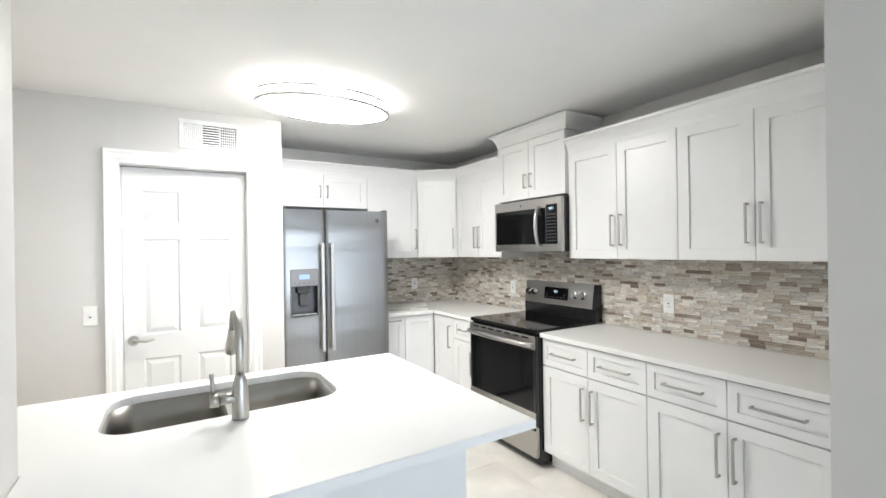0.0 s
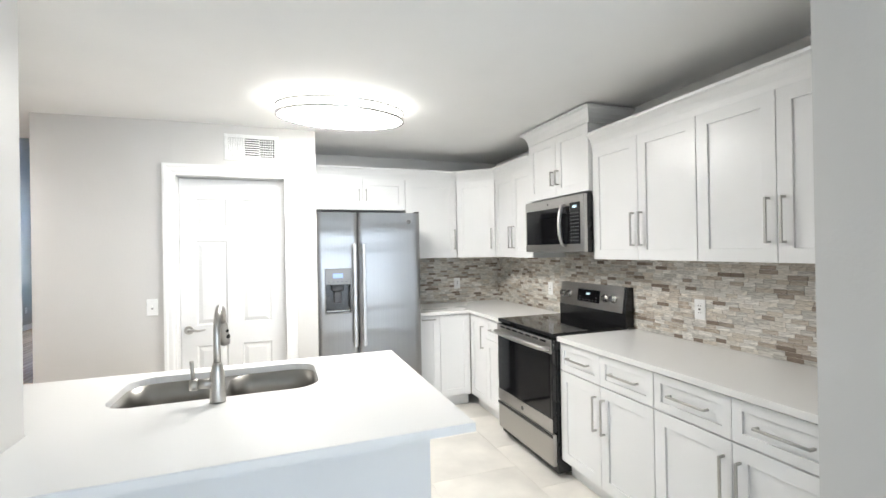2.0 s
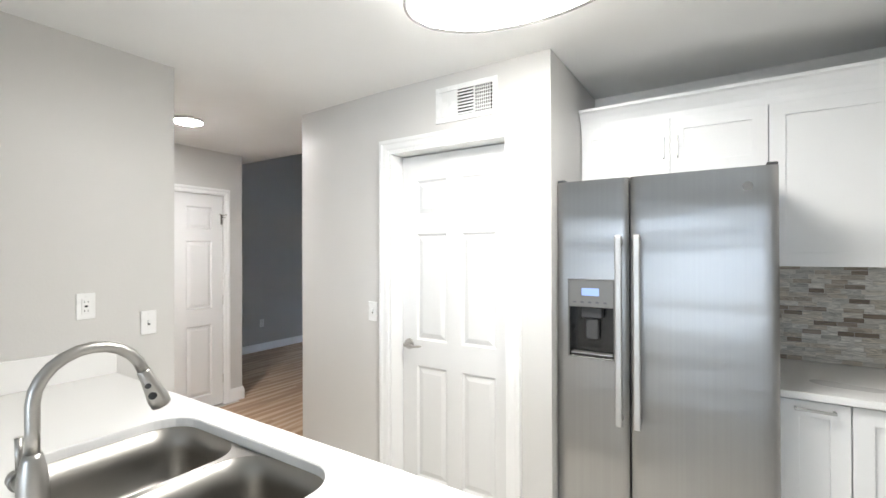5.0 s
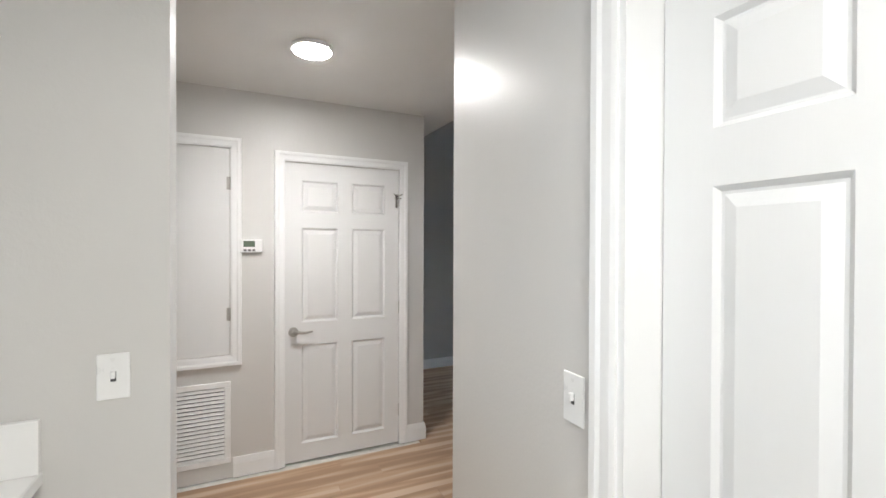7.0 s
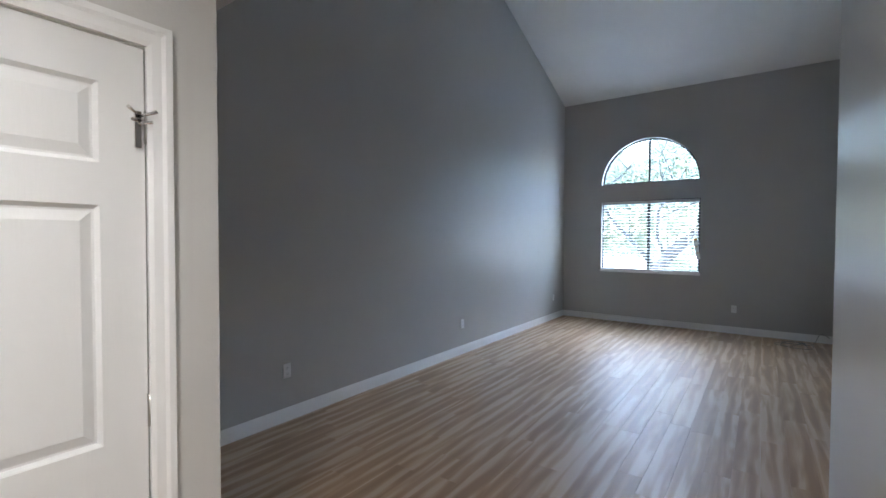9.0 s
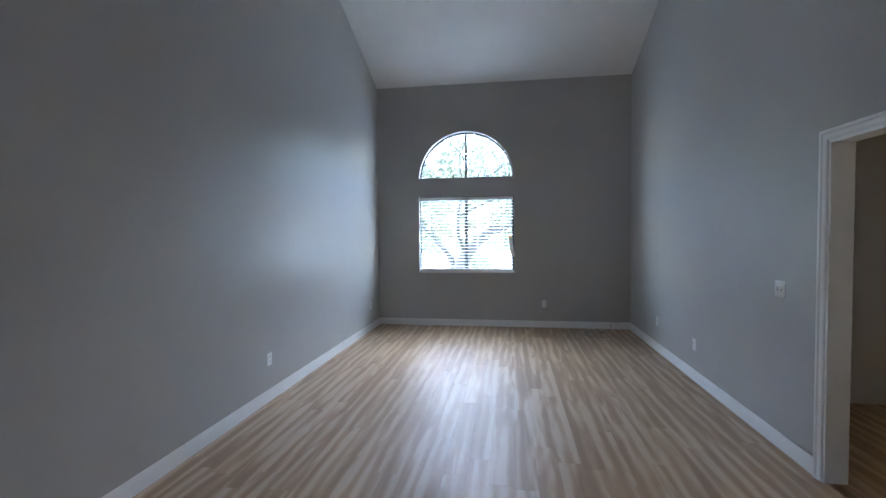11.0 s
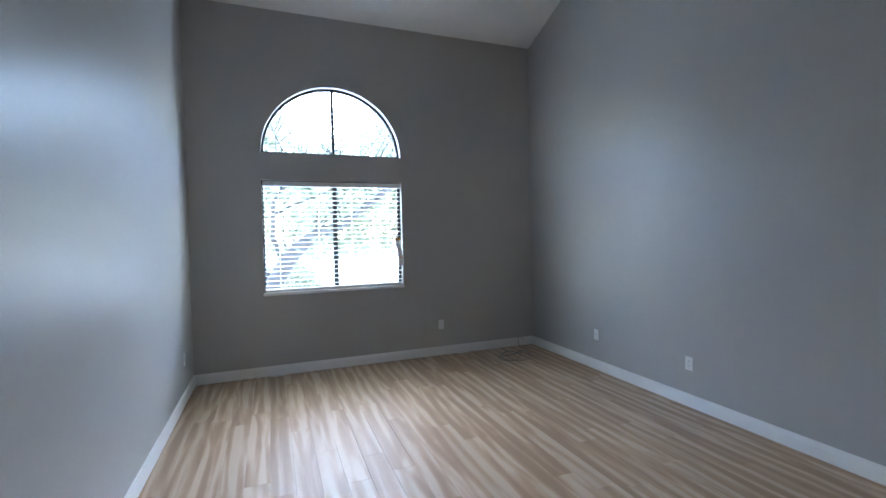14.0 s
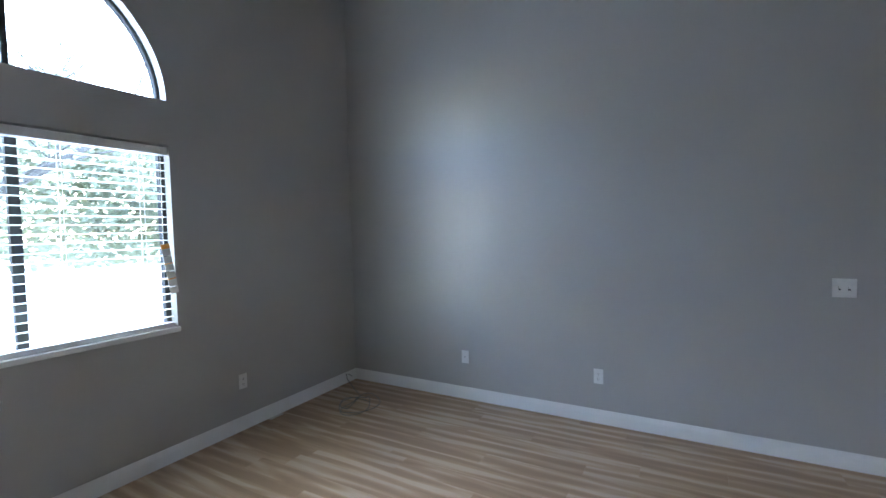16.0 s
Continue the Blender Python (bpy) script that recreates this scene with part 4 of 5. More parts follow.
words("10:21", 0.021, Matrix.Translation(on_panel(RW / 2 - 0.02, 0.105, 0.006)) @ pose(0, 0, 0, 90 - math.degrees(lean), 0, 0), M_DIGIT, cp, "clock_digits")
for i in range(6):
    for j in range(2):
        p = on_panel(RW / 2 - 0.115 + 0.038 * i, 0.058 + 0.022 * j, 0.005)
        if j == 0 or i in (0, 5):
            part("key", box(bmesh.new(), -0.009, 0.009, -0.0008, 0.0008, -0.003, 0.003), M_KEY, cp).matrix_basis = Matrix.Translation(p) @ pose(0, 0, 0, -math.degrees(lean), 0, 0)
for px, py, r in ((0.20, 0.18, 0.10), (0.56, 0.18, 0.085), (0.20, 0.45, 0.075), (0.56, 0.45, 0.11)):
    bm = bmesh.new()
    o = [bm.verts.new((px + r * math.cos(2 * math.pi * k / 40), py + r * math.sin(2 * math.pi * k / 40), 0.9316)) for k in range(40)]
    i = [bm.verts.new((px + (r - 0.002) * math.cos(2 * math.pi * k / 40), py + (r - 0.002) * math.sin(2 * math.pi * k / 40), 0.9316)) for k in range(40)]
    bridge(bm, o, i)
    part("burner_ring", bm, M_GREYP, rg)

# ---------------------------------------------------------------- microwave
mw = thing("microwave", pose(2.553, 3.192, 1.456, 0, 0, EAST), "stainless over-range microwave with black window", "microwave")
MWW, MH = 0.757, 0.398
part("body", boxes((0.003, MWW - 0.003, 0.03, 0.39, 0.0, MH), bev=0.003), M_BLACK, mw, "black casing")
part("front_frame", boxes((0.0, MWW, 0.0, 0.03, 0.0, MH), bev=0.005), M_STEEL_H, mw, "stainless front")
dr = part("door", boxes((0.025, 0.60, -0.004, 0.002, 0.055, 0.325), bev=0.003), M_BGLASS, mw, "black glass door")
part("window", boxes((0.06, 0.47, -0.0055, -0.003, 0.09, 0.295), bev=0.001), M_BGLASS, dr, "dark mesh window")
pts = [(0.545, 0.0, 0.045), (0.545, -0.03, 0.055), (0.545, -0.046, 0.12), (0.545, -0.050, 0.19), (0.545, -0.046, 0.26), (0.545, -0.03, 0.325), (0.545, 0.0, 0.335)]
part("handle", tube(bmesh.new(), pts, [0.011, 0.013, 0.015, 0.0155, 0.015, 0.013, 0.011], 14), M_STEEL, dr, "bowed steel handle")
kp = part("keypad", boxes((0.603, 0.715, -0.004, 0.002, 0.055, 0.345), bev=0.003), M_BGLASS, mw, "black keypad")
words("10:21", 0.024, pose(0.66, -0.005, 0.315, 90, 0, 0), M_DIGIT, kp, "clock_digits")
for i in range(4):
    for j in range(9):
        part("key", boxes((0.614 + 0.025 * i, 0.630 + 0.025 * i, -0.0052, -0.003, 0.075 + 0.024 * j, 0.083 + 0.024 * j)), M_KEY, kp)
part("vent_grille", boxes((0.10, 0.65, 0.06, 0.32, -0.004, 0.002), bev=0.002), M_DARK, mw, "underside vent")
part("badge", cyl(bmesh.new(), (0.33, 0.001, 0.358), (0.33, -0.002, 0.358), 0.009, 0.009, 16), M_GREYP, mw, "round badge")

# ---------------------------------------------------------------- lights
OX, OY, OA, OB = 1.03, 2.925, 0.41, 0.262
lamp = thing("ceiling_light", pose(OX, OY, CEIL), "large oval ceiling light with nickel bands", "ceiling light")


def oval(bm, a, b, z, n=64):
    return [bm.verts.new((a * math.cos(2 * math.pi * k / n), b * math.sin(2 * math.pi * k / n), z)) for k in range(n)]


bm = bmesh.new()
loops = [oval(bm, OA - 0.03, OB - 0.03, -0.0005), oval(bm, OA - 0.012, OB - 0.012, -0.02), oval(bm, OA - 0.012, OB - 0.012, -0.085), oval(bm, OA - 0.05, OB - 0.05, -0.102), oval(bm, OA * 0.55, OB * 0.55, -0.113), oval(bm, OA * 0.15, OB * 0.15, -0.116)]
for a, b in zip(loops[2:], loops[3:]):
    bridge(bm, a, b)
bm.faces.new(loops[-1])
side = bmesh.new()
sl_ = [oval(side, OA - 0.03, OB - 0.03, -0.0005), oval(side, OA - 0.012, OB - 0.012, -0.02), oval(side, OA - 0.012, OB - 0.012, -0.085)]
bridge(side, sl_[0], sl_[1])
bridge(side, sl_[1], sl_[2])
for loop in loops[:2]:
    for v in loop:
        bm.verts.remove(v)
part("diffuser", bm, M_LAMP, lamp, "glowing white diffuser")
part("diffuser_rim", side, M_LAMP_SIDE, lamp, "glowing white side band")
for z in (-0.034, -0.088):
    bm = bmesh.new()
    q = [oval(bm, OA - 0.010, OB - 0.010, z - 0.009), oval(bm, OA + 0.003, OB + 0.003, z - 0.008), oval(bm, OA + 0.003, OB + 0.003, z + 0.008), oval(bm, OA - 0.010, OB - 0.010, z + 0.009)]
    for k in range(4):
        bridge(bm, q[k], q[(k + 1) % 4])
    part("band", bm, M_CHROME, lamp, "brushed nickel band")


def disc_lamp(name, x, y, r, material, label):
    t = thing(name, pose(x, y, CEIL), label, "ceiling light")
    part("rim", cyl(bmesh.new(), (0, 0, -0.0005), (0, 0, -0.022), r, r, 40), M_PLATE, t, "white rim")
    part("diffuser", cyl(bmesh.new(), (0, 0, -0.0225), (0, 0, -0.028), r * 0.92, r * 0.86, 40), material, t, "glowing round diffuser")


disc_lamp("ceiling_light", -1.69, 3.285, 0.10, M_HALL, "small round white ceiling light in the hall")
spot = bpy.data.lights.new("hall_spot", "SPOT")
spot.energy, spot.spot_size, spot.spot_blend, spot.shadow_soft_size, spot.color = HALL_SPOT, radians(155), 1.0, 0.07, (1.0, 0.985, 0.975)
new("hall_spot", spot).matrix_basis = pose(-1.69, 3.285, CEIL - 0.045)
disc_lamp("ceiling_light", 0.9, 7.0, 0.16, M_ROOM, "round ceiling light in the side room")

# ---------------------------------------------------------------- wall fittings
def plate(m, kind, label, gangs=1):
    """A wall plate centred at m, its face to local -y."""
    w, h = 0.072 + 0.046 * (gangs - 1), 0.118
    t = thing("wall_plate", m, label, "switch" if kind in ("toggle", "rocker") else "socket")
    part("plate", box(bmesh.new(), -w / 2, w / 2, -0.007, -0.0003, -h / 2, h / 2, 0.003, 2), M_PLATE, t)
    for g in range(gangs):
        u = (g - (gangs - 1) / 2) * 0.046
        if kind == "toggle":
            part("lever", box(bmesh.new(), u - 0.005, u + 0.005, -0.018, -0.006, -0.004, 0.014, 0.0015), M_PLATE, t)
            part("slot", boxes((u - 0.006, u + 0.006, -0.0078, -0.006, -0.013, 0.013)), M_KEY, t)
        elif kind == "socket":
            for z in (-0.0215, 0.0215):
                f = part("receptacle", cyl(bmesh.new(), (u, -0.0065, z), (u, -0.0085, z), 0.0165, 0.016, 20), M_PLATE, t)
                part("slots", boxes((u - 0.0075, u - 0.0055, -0.0092, -0.008, z - 0.004, z + 0.006), (u + 0.0055, u + 0.0075, -0.0092, -0.008, z - 0.004, z + 0.006), (u - 0.002, u + 0.002, -0.0092, -0.008, z - 0.011, z - 0.007)), M_BLACK, f)
        elif kind == "gfci":
            f = part("receptacle", box(bmesh.new(), -0.017, 0.017, -0.009, -0.006, -0.034, 0.034, 0.001), M_PLATE, t)
            part("slots", boxes(*[(sx - 0.001, sx + 0.001, -0.0096, -0.008, z - 0.004, z + 0.004) for sx in (-0.0065, 0.0065) for z in (-0.02, 0.02)], (-0.006, 0.006, -0.0096, -0.008, -0.004, 0.004)), M_BLACK, f)
        elif kind == "jack":
            part("jack", cyl(bmesh.new(), (u, -0.006, 0), (u, -0.014, 0), 0.006, 0.005, 14), M_NICKEL, t, "threaded jack")
    return t


W, N = pose(0, 0, 0, 0, 0, 90), 0
plate(pose(-0.222, 3.6395, 1.113, 0, 0, -4), "toggle", "white switch plate beside the pantry door")
plate(pose(-0.828, 2.385, 1.238, 0, 0, 90), "gfci", "white socket plate above the peninsula")
plate(pose(-0.828, 2.643, 1.13, 0, 0, 90), "toggle", "white switch plate at the wall end")
plate(pose(2.941, 1.891, 1.113, 0, 0, -90), "gfci", "white socket on the mosaic backsplash")
plate(pose(2.941, 3.42, 1.12, 0, 0, -90), "gfci", "white socket on mosaic beside the range")
plate(pose(2.443, 4.471, 1.12), "gfci", "white socket on the mosaic near the corner")
plate(pose(WEST, 5.70, 0.412, 0, 0, 90), "socket", "white socket low on the living room wall")
plate(pose(WEST, 8.309, 0.389, 0, 0, 90), "socket", "white socket low on the living room wall")
plate(pose(WEST, 11.39, 0.40, 0, 0, 90), "socket", "white socket low near the window corner")
plate(pose(-1.473, NORTH, 0.389), "socket", "white socket under the window wall")
plate(pose(EASTX, 10.576, 0.388, 0, 0, -90), "jack", "white jack plate low on the wall")
plate(pose(EASTX, 9.407, 0.374, 0, 0, -90), "socket", "white socket low on the living room wall")
plate(pose(EASTX, 7.947, 1.135, 0, 0, -90), "toggle", "white double switch plate", 2)

# air vent above the pantry door
vent = thing("air_vent", pose(0.446, 3.63, 2.284), "white steel air vent with three louvre banks", "vent")
VW, VH = 0.19, 0.098
part("frame", boxes((-VW, VW, -0.010, -0.0005, -VH, -VH + 0.028), (-VW, VW, -0.010, -0.0005, VH - 0.028, VH), (-VW, -VW + 0.03, -0.010, -0.0005, -VH + 0.028, VH - 0.028), (VW - 0.03, VW, -0.010, -0.0005, -VH + 0.028, VH - 0.028), bev=0.002), M_PLATE, vent)
part("backing", boxes((-VW + 0.03, VW - 0.03, -0.002, -0.0008, -VH + 0.028, VH - 0.028)), M_BLACK, vent)
for k in range(9):
    part("slat", boxes((-0.158 + 0.0118 * k, -0.1475 + 0.0118 * k, -0.009, -0.003, -0.068, 0.068)), M_PLATE, vent)
for k in range(8):
    part("slat", boxes((-0.05, 0.05, -0.009, -0.003, -0.066 + 0.0172 * k, -0.058 + 0.0172 * k)), M_PLATE, vent)
for k in range(8):
    part("slat", boxes((0.056 + 0.0125 * k, 0.0595 + 0.0125 * k, -0.009, -0.003, -0.068, 0.068)), M_PLATE, vent)
for k in range(7):
    part("slat", boxes((0.054, 0.158, -0.0075, -0.0035, -0.058 + 0.0185 * k, -0.054 + 0.0185 * k)), M_PLATE, vent)
for px in (-0.053, 0.05):
    part("divider", boxes((px, px + 0.003, -0.010, -0.002, -0.07, 0.07)), M_PLATE, vent)

# air handler hatch, return grille and thermostat in the hall
casing("hatch_frame", 0.77, 2.078, pose(-2.52, 2.155, 0, 0, 0, 90), "white moulded casing round the air handler hatch", 0.775)
hatch = thing("access_hatch", pose(-2.521, 2.155, 0.775, 0, 0, 90), "flat white painted air handler hatch, closed", "hatch")
part("panel", box(bmesh.new(), 0.003, 0.765, -0.012, 0.0, 0.004, 1.297, 0.002), M_DOOR, hatch)
for z in (0.26, 1.08):
    g = cyl(bmesh.new(), (0.766, -0.016, z - 0.04), (0.766, -0.016, z + 0.04), 0.006, seg=10)
    box(g, 0.748, 0.768, -0.0145, -0.012, z - 0.04, z + 0.04)
    part("hinge", g, M_NICKEL, hatch, "nickel hinge")
gr = thing("return_grille", pose(-2.52, 2.21, 0.10, 0, 0, 90), "white louvred return air grille", "vent")
part("frame", boxes((0, 0.716, -0.014, -0.0005, 0, 0.035), (0, 0.716, -0.014, -0.0005, 0.477, 0.512), (0, 0.035, -0.014, -0.0005, 0.035, 0.477), (0.681, 0.716, -0.014, -0.0005, 0.035, 0.477), bev=0.003), M_PLATE, gr)
part("backing", boxes((0.035, 0.681, -0.002, -0.0008, 0.035, 0.477)), M_DARK, gr)
sl = mesh_of(prism(bmesh.new(), [(-0.003, 0.014), (-0.0135, 0.0), (-0.0135, -0.003), (-0.003, 0.011)], "x", 0.035, 0.681), "slat", M_PLATE)
for k in range(18):
    p = new("slat", sl)
    p.parent, p.location = gr, (0, 0, 0.042 + 0.0245 * k)
th = thing("thermostat", pose(-2.52, 3.044, 1.463, 0, 0, 90), "white wall thermostat with green display", "thermostat")
part("case", box(bmesh.new(), -0.068, 0.068, -0.028, -0.0005, -0.043, 0.043, 0.008, 3), M_PLATE, th)
part("display", boxes((-0.045, 0.022, -0.0295, -0.026, -0.006, 0.032), bev=0.001), M_LCD, th, "green-grey display")
for px, pz in ((0.042, 0.022), (0.042, 0.0), (-0.035, -0.027), (-0.01, -0.027), (0.015, -0.027)):
    part("key", box(bmesh.new(), px - 0.009, px + 0.009, -0.0305, -0.027, pz - 0.006, pz + 0.006, 0.002), M_GREYP if pz < -0.02 else M_PLATE, th)
hk = thing("door_hook", pose(-2.524, 4.03, 1.80, 0, 0, 90), "chrome double hook over the door hinge", "hook")
bm = boxes((-0.008, 0.008, -0.010, -0.001, -0.055, 0.045), bev=0.001)
tube(bm, [(0, -0.008, 0.03), (-0.015, -0.03, 0.035), (-0.035, -0.042, 0.045)], [0.004, 0.004, 0.005], 10)
tube(bm, [(0, -0.008, 0.03), (0.015, -0.03, 0.035), (0.035, -0.042, 0.045)], [0.004, 0.004, 0.005], 10)
tube(bm, [(0, -0.008, 0.02), (-0.012, -0.03, 0.012), (-0.024, -0.04, 0.014)], [0.004, 0.004, 0.005], 10)
tube(bm, [(0, -0.008, 0.02), (0.012, -0.03, 0.012), (0.024, -0.04, 0.014)], [0.004, 0.004, 0.005], 10)
part("hook", bm, M_CHROME, hk)

# ---------------------------------------------------------------- blind and cable
bl = thing("window_blind", pose(MIDX, NORTH + 0.035, 0), "white slatted blind, lowered with open slats", "blind")
HW = (WX1 - WX0) / 2 - 0.012
part("head_rail", box(bmesh.new(), -HW, HW, -0.03, 0.03, WZ1 - 0.066, WZ1 - 0.012, 0.003), M_PLATE, bl, "white enamelled head rail")
sl = mesh_of(prism(bmesh.new(), [(-0.018, -0.001), (-0.009, 0.001), (0.0, 0.002), (0.009, 0.001), (0.018, -0.001), (0.018, -0.003), (0.009, -0.001), (0.0, 0.0), (-0.009, -0.001), (-0.018, -0.003)], "x", -HW, HW), "slat", M_SLAT)
for k in range(21):
    p = new("slat", sl)
    p.parent, p.location = bl, (0, 0, WZ0 + 0.085 + 0.053 * k)
part("bottom_rail", box(bmesh.new(), -HW, HW, -0.025, 0.025, WZ0 + 0.013, WZ0 + 0.045, 0.004), M_PLATE, bl, "white bottom rail")
for u in (-HW + 0.16, -0.19, 0.19, HW - 0.16):
    bm = cyl(bmesh.new(), (u, -0.027, WZ0 + 0.03), (u, -0.027, WZ1 - 0.04), 0.001, seg=6)
    cyl(bm, (u, 0.027, WZ0 + 0.03), (u, 0.027, WZ1 - 0.04), 0.001, seg=6)
    part("ladder_cord", bm, M_SLAT, bl)
wand = part("pull_cord", cyl(bmesh.new(), (HW - 0.06, -0.04, 1.49), (HW - 0.05, -0.034, WZ1 - 0.03), 0.0015, seg=8), M_SLAT, bl, "white pull cord")
for k in range(3):
    tg = part("tag", box(bmesh.new(), -0.028, 0.028, -0.0015, 0.0015, -0.052, 0.0, 0.0005), M_PLATE, bl, "white paper warning tag")
    tg.matrix_basis = pose(HW - 0.05 + 0.016 * k, -0.045, 1.475 - 0.105 * k, 0, -9, 0)
    part("stripe", boxes((-0.0282, 0.0282, -0.0019, 0.0019, -0.004, 0.028 if k == 0 else 0.004)), M_ORANGE, tg, "orange printed band")
    tg2 = part("tag", box(bmesh.new(), -0.028, 0.028, -0.0012, 0.0012, -0.048, 0.0, 0.0005), M_PLATE, bl, "white paper warning tag")
    tg2.matrix_basis = pose(HW - 0.042 + 0.016 * k, -0.045, 1.42 - 0.105 * k, 0, -9, 0)

cab = thing("coiled_cable", pose(-0.75, 11.33, 0), "thin grey cable coiled loosely on the floor", "cable")
pts = []
for k in range(61):
    a = 2 * math.pi * k / 24
    r = 0.13 + 0.035 * math.sin(k * 0.37)
    pts.append((r * math.cos(a) * 1.2 - 0.03 * math.sin(k * 0.2), r * math.sin(a), 0.004 + 0.05 * max(0, math.sin(k * 0.31)) ** 3 + 0.0007 * k))
pts += [(0.20, 0.14, 0.02), (0.26, 0.28, 0.06), (0.29, 0.38, 0.12), (0.33, 0.425, 0.15), (0.38, 0.43, 0.13), (0.42, 0.43, 0.10)]
part("cord", tube(bmesh.new(), pts, [0.0032] * len(pts), 8), M_CABLE, cab)

# ---------------------------------------------------------------- outside
setting("ground", boxes((-300, 300, -300, 300, -0.3, -0.13)), M_GROUND, "pale concrete and dry ground outside", "ground")


OUT = Matrix.Translation((-1.1, 3.5, 0)) @ Matrix.Scale(1.1, 4) @ Matrix.Translation((1.1, -3.5, 0))


def tree(name, x, y, h, lean_x, seed, label, leaves=7000, spread=1.0, limbs=()):
    rg_ = random.Random(seed)
    t = thing(name, OUT @ pose(x, y, -0.13), label, "tree")
    bm, tips = bmesh.new(), []

    def limb(p, d, length, r, depth):
        pts, rad, q = [p], [r], Vector(p)
        for k in range(1, 7):
            d = (d + Vector((rg_.uniform(-1, 1), rg_.uniform(-1, 1), rg_.uniform(-0.5, 0.8))) * 0.16).normalized()
            q = q + d * length / 6
            pts.append(tuple(q))
            rad.append(r * (1 - 0.11 * k))
        tube(bm, pts, rad, 9 if depth == 0 else 6)
        if depth >= 2:
            tips.extend(pts[2:])
        if depth < 3:
            for k in range(3 if depth else 5):
                s = Vector(pts[rg_.choice((3, 4, 5, 6))])
                az = rg_.uniform(0, 2 * math.pi)
                nd = (d * 0.6 + Vector((math.cos(az), math.sin(az), rg_.uniform(0.1, 0.6)))).normalized()
                limb(tuple(s), nd, length * rg_.uniform(0.55, 0.75), r * 0.5, depth + 1)
    for r0, r1, line in limbs:
        pts = [(px - x, py - y, pz + 0.13) for px, py, pz in line]
        tube(bm, pts, [r0 + (r1 - r0) * k / (len(pts) - 1) for k in range(len(pts))], 12)
        for k in range(2, len(pts)):
            d = (Vector(pts[k]) - Vector(pts[k - 1])).normalized()
            for q in range(2):
                nd = (d * 0.5 + Vector((rg_.uniform(-1, 1), rg_.uniform(-0.6, 1), rg_.uniform(0.2, 1)))).normalized()
                limb(pts[k], nd, rg_.uniform(0.7, 1.4), 0.022, 2)
    if not limbs:
        limb((0, 0, 0), Vector((lean_x, 0.0, 1)).normalized(), h * 0.42, 0.055 * h ** 0.7, 0)
    part("trunk", bm, M_BARK, t, "grey branching trunk")
    vs, fs = [], []
    for k in range(leaves):
        c = Vector(rg_.choice(tips)) + Vector((rg_.gauss(0, 0.22), rg_.gauss(0, 0.22), rg_.gauss(0, 0.2))) * spread
        a = Vector((rg_.uniform(-1, 1), rg_.uniform(-1, 1), rg_.uniform(-0.4, 0.4))).normalized() * rg_.uniform(0.04, 0.075)
        b = a.orthogonal().normalized() * 0.026
        n = len(vs)
        vs += [c - a, c + b, c + a, c - b]
        fs.append((n, n + 1, n + 2, n + 3))
    me = bpy.data.meshes.new("crown")
    me.from_pydata([tuple(v) for v in vs], [], fs)
    me.materials.append(M_LEAF)
    cr = new("crown", me)
    cr.parent = t
    tagged(cr, "loose pale green leaves")
    return t


tree("tree", -3.4, 15.5, 6.2, 0.75, 3, "leaning tree with long pale branching limbs", 4200, 1.6, [
    (0.19, 0.035, [(-3.42, 15.5, -0.14), (-3.28, 15.5, 0.42), (-2.94, 15.5, 0.98), (-2.67, 15.5, 1.27), (-2.41, 15.5, 1.46), (-1.92, 15.52, 1.62), (-1.37, 15.55, 2.06), (-0.86, 15.6, 2.40), (-0.1, 15.7, 2.95)]),
    (0.08, 0.025, [(-3.24, 15.55, 0.5), (-3.5, 15.6, 0.9), (-3.9, 15.65, 1.35), (-4.3, 15.7, 1.77), (-4.9, 15.8, 2.6)]),
    (0.055, 0.015, [(-3.02, 15.5, 0.86), (-3.22, 15.46, 1.4), (-3.19, 15.42, 2.09), (-3.05, 15.4, 2.33), (-2.77, 15.38, 2.53), (-2.3, 15.35, 2.9)]),
    (0.03, 0.012, [(-3.18, 15.42, 1.85), (-2.82, 15.4, 2.04), (-1.95, 15.35, 2.39), (-1.3, 15.3, 2.75)])])
tree("tree", 4.6, 19.5, 4.6, -0.3, 8, "leafy tree with thin grey limbs")
tree("tree", -6.5, 19.0, 7.0, 0.2, 12, "tall leafy tree beyond the window")
tree("tree", 6.6, 21.5, 7.0, -0.2, 21, "leafy tree further along the path")
tree("tree", -10.5, 22.0, 8.0, 0.2, 30, "tall leafy tree in the distance")
shrub_rng = random.Random(4)
shrub = thing("shrub", OUT @ pose(-3.0, 16.3, -0.13), "rounded pale green shrub under the trees", "shrub")
vs, fs = [], []
stems = bmesh.new()
for k in range(14):
    az, up = shrub_rng.uniform(0, 6.283), shrub_rng.uniform(0.5, 1.0)
    tube(stems, [(0.05 * math.cos(az), 0.05 * math.sin(az), 0), (0.3 * math.cos(az), 0.3 * math.sin(az), 0.45 * up), (0.55 * math.cos(az), 0.5 * math.sin(az), 0.95 * up)], [0.014, 0.010, 0.005], 6)
part("stems", stems, M_BARK, shrub)
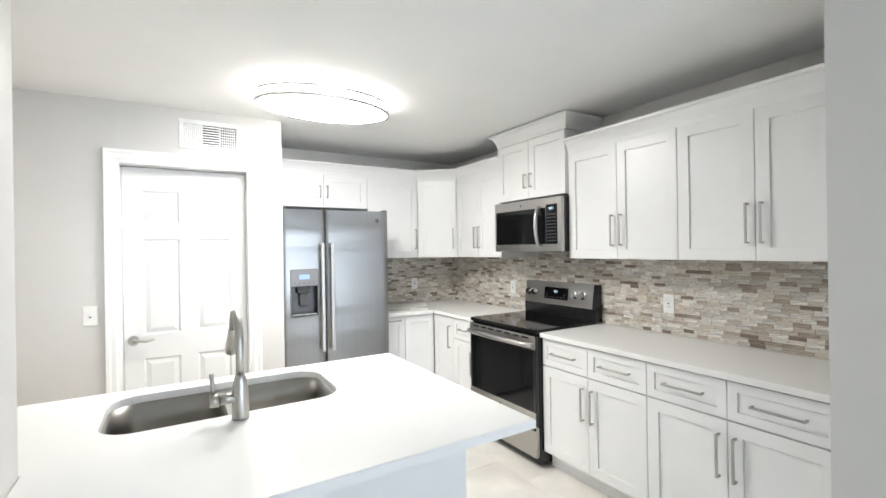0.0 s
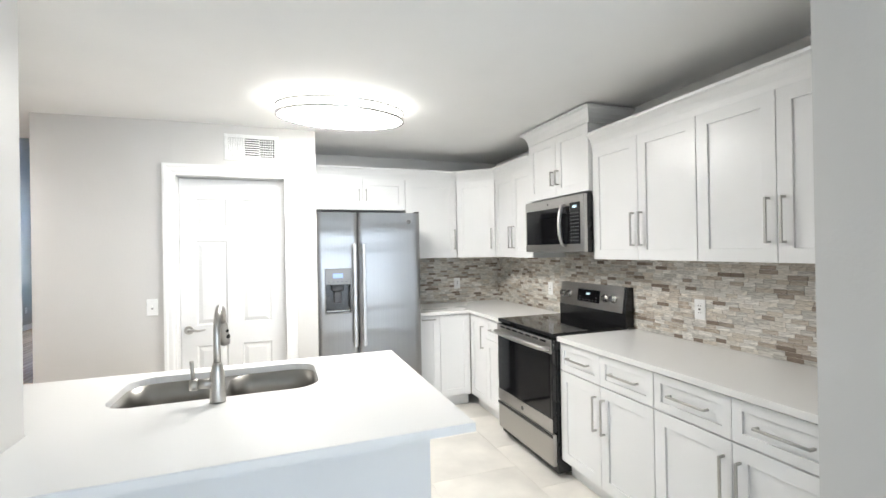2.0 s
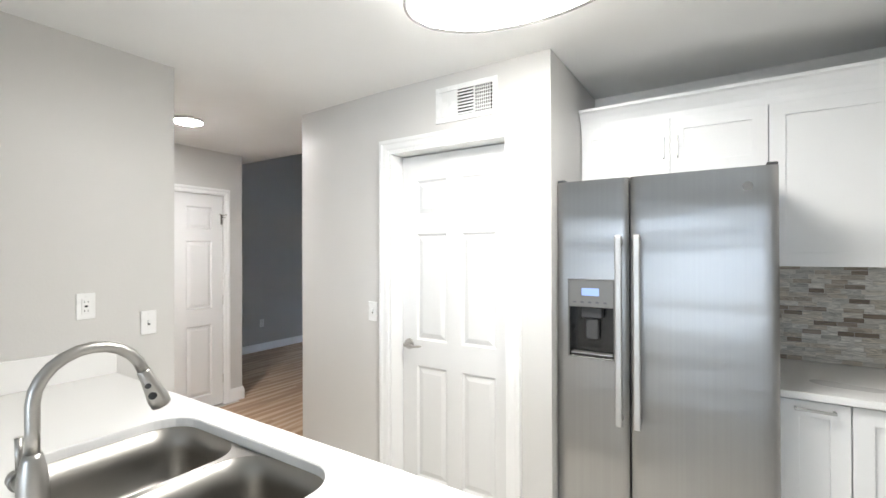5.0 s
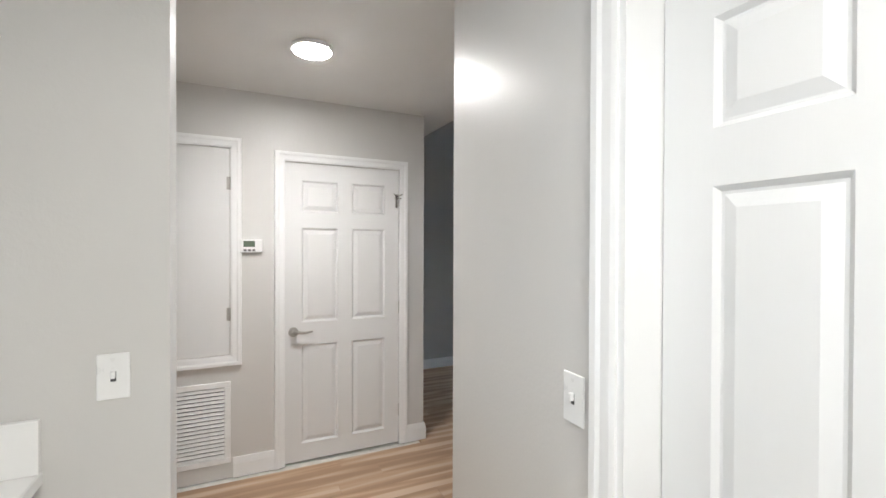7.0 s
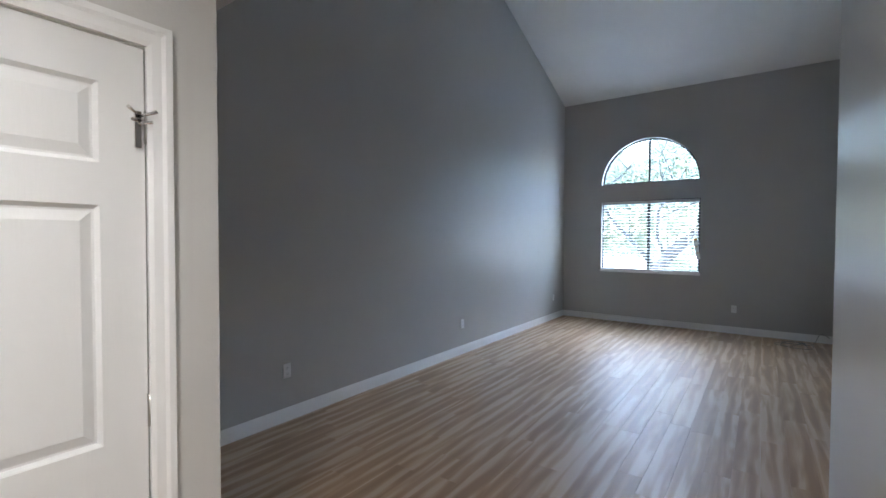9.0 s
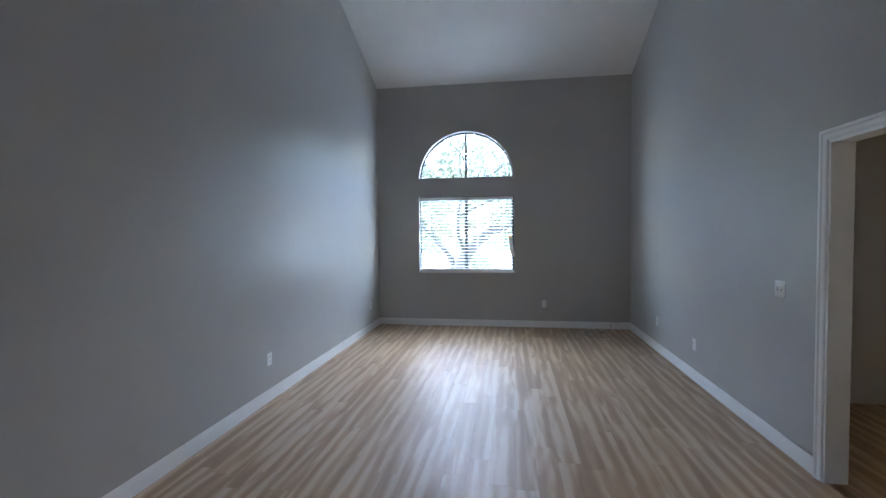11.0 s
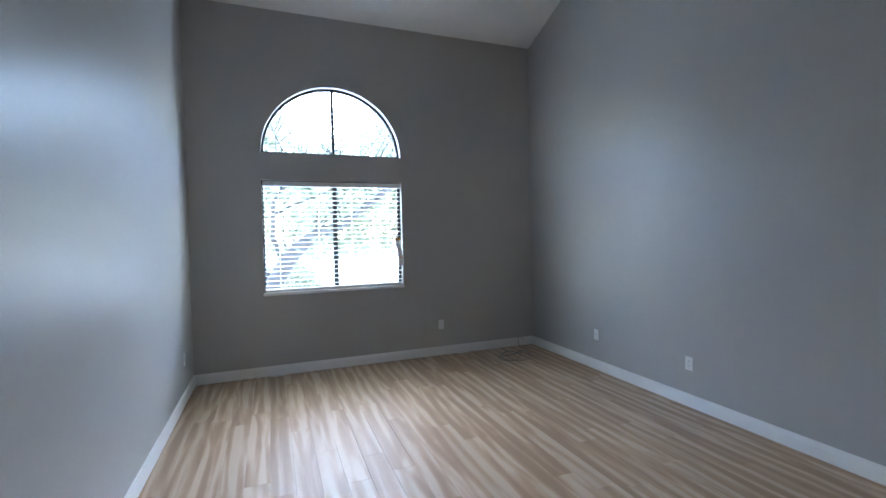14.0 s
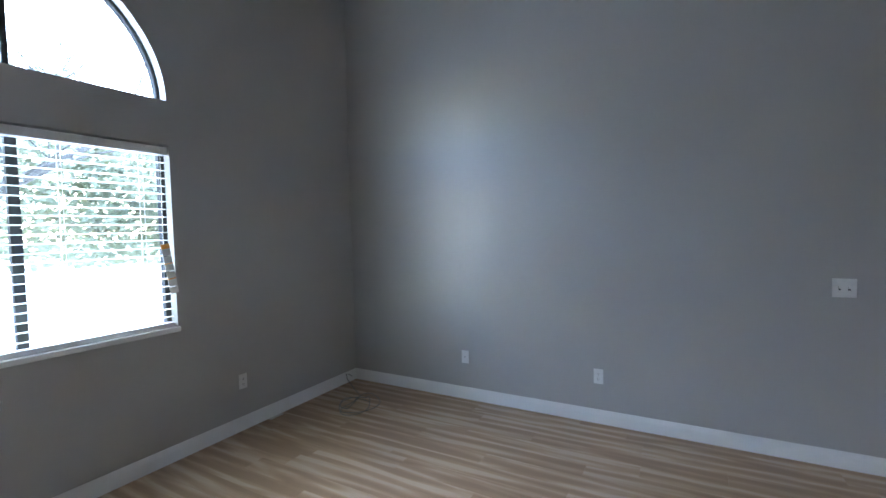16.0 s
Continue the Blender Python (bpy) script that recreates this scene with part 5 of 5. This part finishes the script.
for k in range(3600):
    az, el, rr = shrub_rng.uniform(0, 6.283), math.asin(shrub_rng.uniform(0, 1)), shrub_rng.uniform(0.5, 1.0) ** 0.5
    c = Vector((0.85 * rr * math.cos(az) * math.cos(el), 0.7 * rr * math.sin(az) * math.cos(el), 0.12 + (1.05 + 0.12 * math.sin(az * 3)) * rr * math.sin(el)))
    a = Vector((shrub_rng.uniform(-1, 1), shrub_rng.uniform(-1, 1), shrub_rng.uniform(-0.5, 0.5))).normalized() * shrub_rng.uniform(0.03, 0.06)
    b = a.orthogonal().normalized() * 0.022
    n = len(vs)
    vs += [tuple(c - a), tuple(c + b), tuple(c + a), tuple(c - b)]
    fs.append((n, n + 1, n + 2, n + 3))
me = bpy.data.meshes.new("crown")
me.from_pydata(vs, [], fs)
me.materials.append(M_LEAF)
cr = new("crown", me)
cr.parent = shrub
hedge_rng = random.Random(9)
vs, fs = [], []
for k in range(66000):
    hx_ = hedge_rng.uniform(-18, 12)
    hedge_top = 5.0 + 0.8 * math.sin(hx_ * 1.3) + 0.4 * math.sin(hx_ * 3.7)
    c = Vector((hx_, 24.5 + hedge_rng.gauss(0, 0.8), 0.7 + hedge_rng.random() ** 0.8 * hedge_top))
    a = Vector((hedge_rng.uniform(-1, 1), hedge_rng.uniform(-1, 1), hedge_rng.uniform(-0.5, 0.5))).normalized() * hedge_rng.uniform(0.09, 0.15)
    b = a.orthogonal().normalized() * 0.065
    n = len(vs)
    vs += [tuple(c - a), tuple(c + b), tuple(c + a), tuple(c - b)]
    fs.append((n, n + 1, n + 2, n + 3))
me = bpy.data.meshes.new("hedge")
me.from_pydata(vs, [], fs)
me.materials.append(M_HEDGE)
tagged(new("hedge", me), "loose green hedge far beyond the window", "hedge", kind="stuff")

# ---------------------------------------------------------------- mosaic backsplash
RH, TL, DEPTH = 0.0232, 0.078, 0.0036
splash = setting("backsplash", boxes((2.944, 2.954, 0.81, 4.484, 0.915, 1.404), (1.79, 2.944, 4.474, 4.484, 0.915, 1.404), (2.944, 2.954, 2.43, 3.2, 1.404, 1.47), (2.944, 2.954, 2.43, 3.2, 0.70, 0.915)), M_GROUT, "mosaic backsplash of grey and brown glass strips", "backsplash")
strip_cache = {}


def strip(length):
    key = round(length, 3)
    if key not in strip_cache:
        strip_cache[key] = mesh_of(box(bmesh.new(), 0.0006, key - 0.0006, -DEPTH, 0.0005, 0.0006, RH - 0.0006, 0.0006), "strip", M_MOSAIC)
    return strip_cache[key]


far = bmesh.new()
mrng = random.Random(17)


def lay(u0, u1, m, z0, z1, near=None):
    """Courses of strips along local x from u0 to u1 on the plane m; those with u inside near are parts."""
    rows = int((z1 - z0) / RH + 0.5)
    for r in range(rows):
        u = u0 - mrng.uniform(0, TL)
        while u < u1 - 0.01:
            w = mrng.choice((0.062, 0.076, 0.076, 0.09))
            a, b = max(u, u0), min(u + w, u1)
            u += w
            if b - a < 0.015:
                continue
            z = z0 + r * RH
            if near and near[0] <= a < near[1]:
                p = new("strip", strip(b - a))
                p.parent, p.matrix_basis = splash, m @ pose(a, 0, z)
            else:
                start = len(far.verts)
                vs_ = [far.verts.new(m @ Vector((a + 0.001 if i & 1 == 0 else b - 0.001, -DEPTH if i & 2 == 0 else 0.0005, z + 0.001 if i & 4 == 0 else z + RH - 0.001))) for i in range(8)]
                for f in ((0, 1, 5, 4), (0, 4, 6, 2), (1, 3, 7, 5), (4, 5, 7, 6), (0, 2, 3, 1)):
                    far.faces.new([vs_[i] for i in f])


EASTM = pose(2.944, 0, 0, 0, 0, EAST)
lay(-4.472, -0.812, EASTM, 0.916, 1.404, (-1.80, -0.812))
lay(-3.19, -2.43, EASTM, 1.404, 1.455)
lay(1.795, 2.938, pose(0, 4.474, 0), 0.916, 1.404)
rest = part("strips", far, M_MOSAIC_REST, splash)
tagged(rest, kind="stuff")
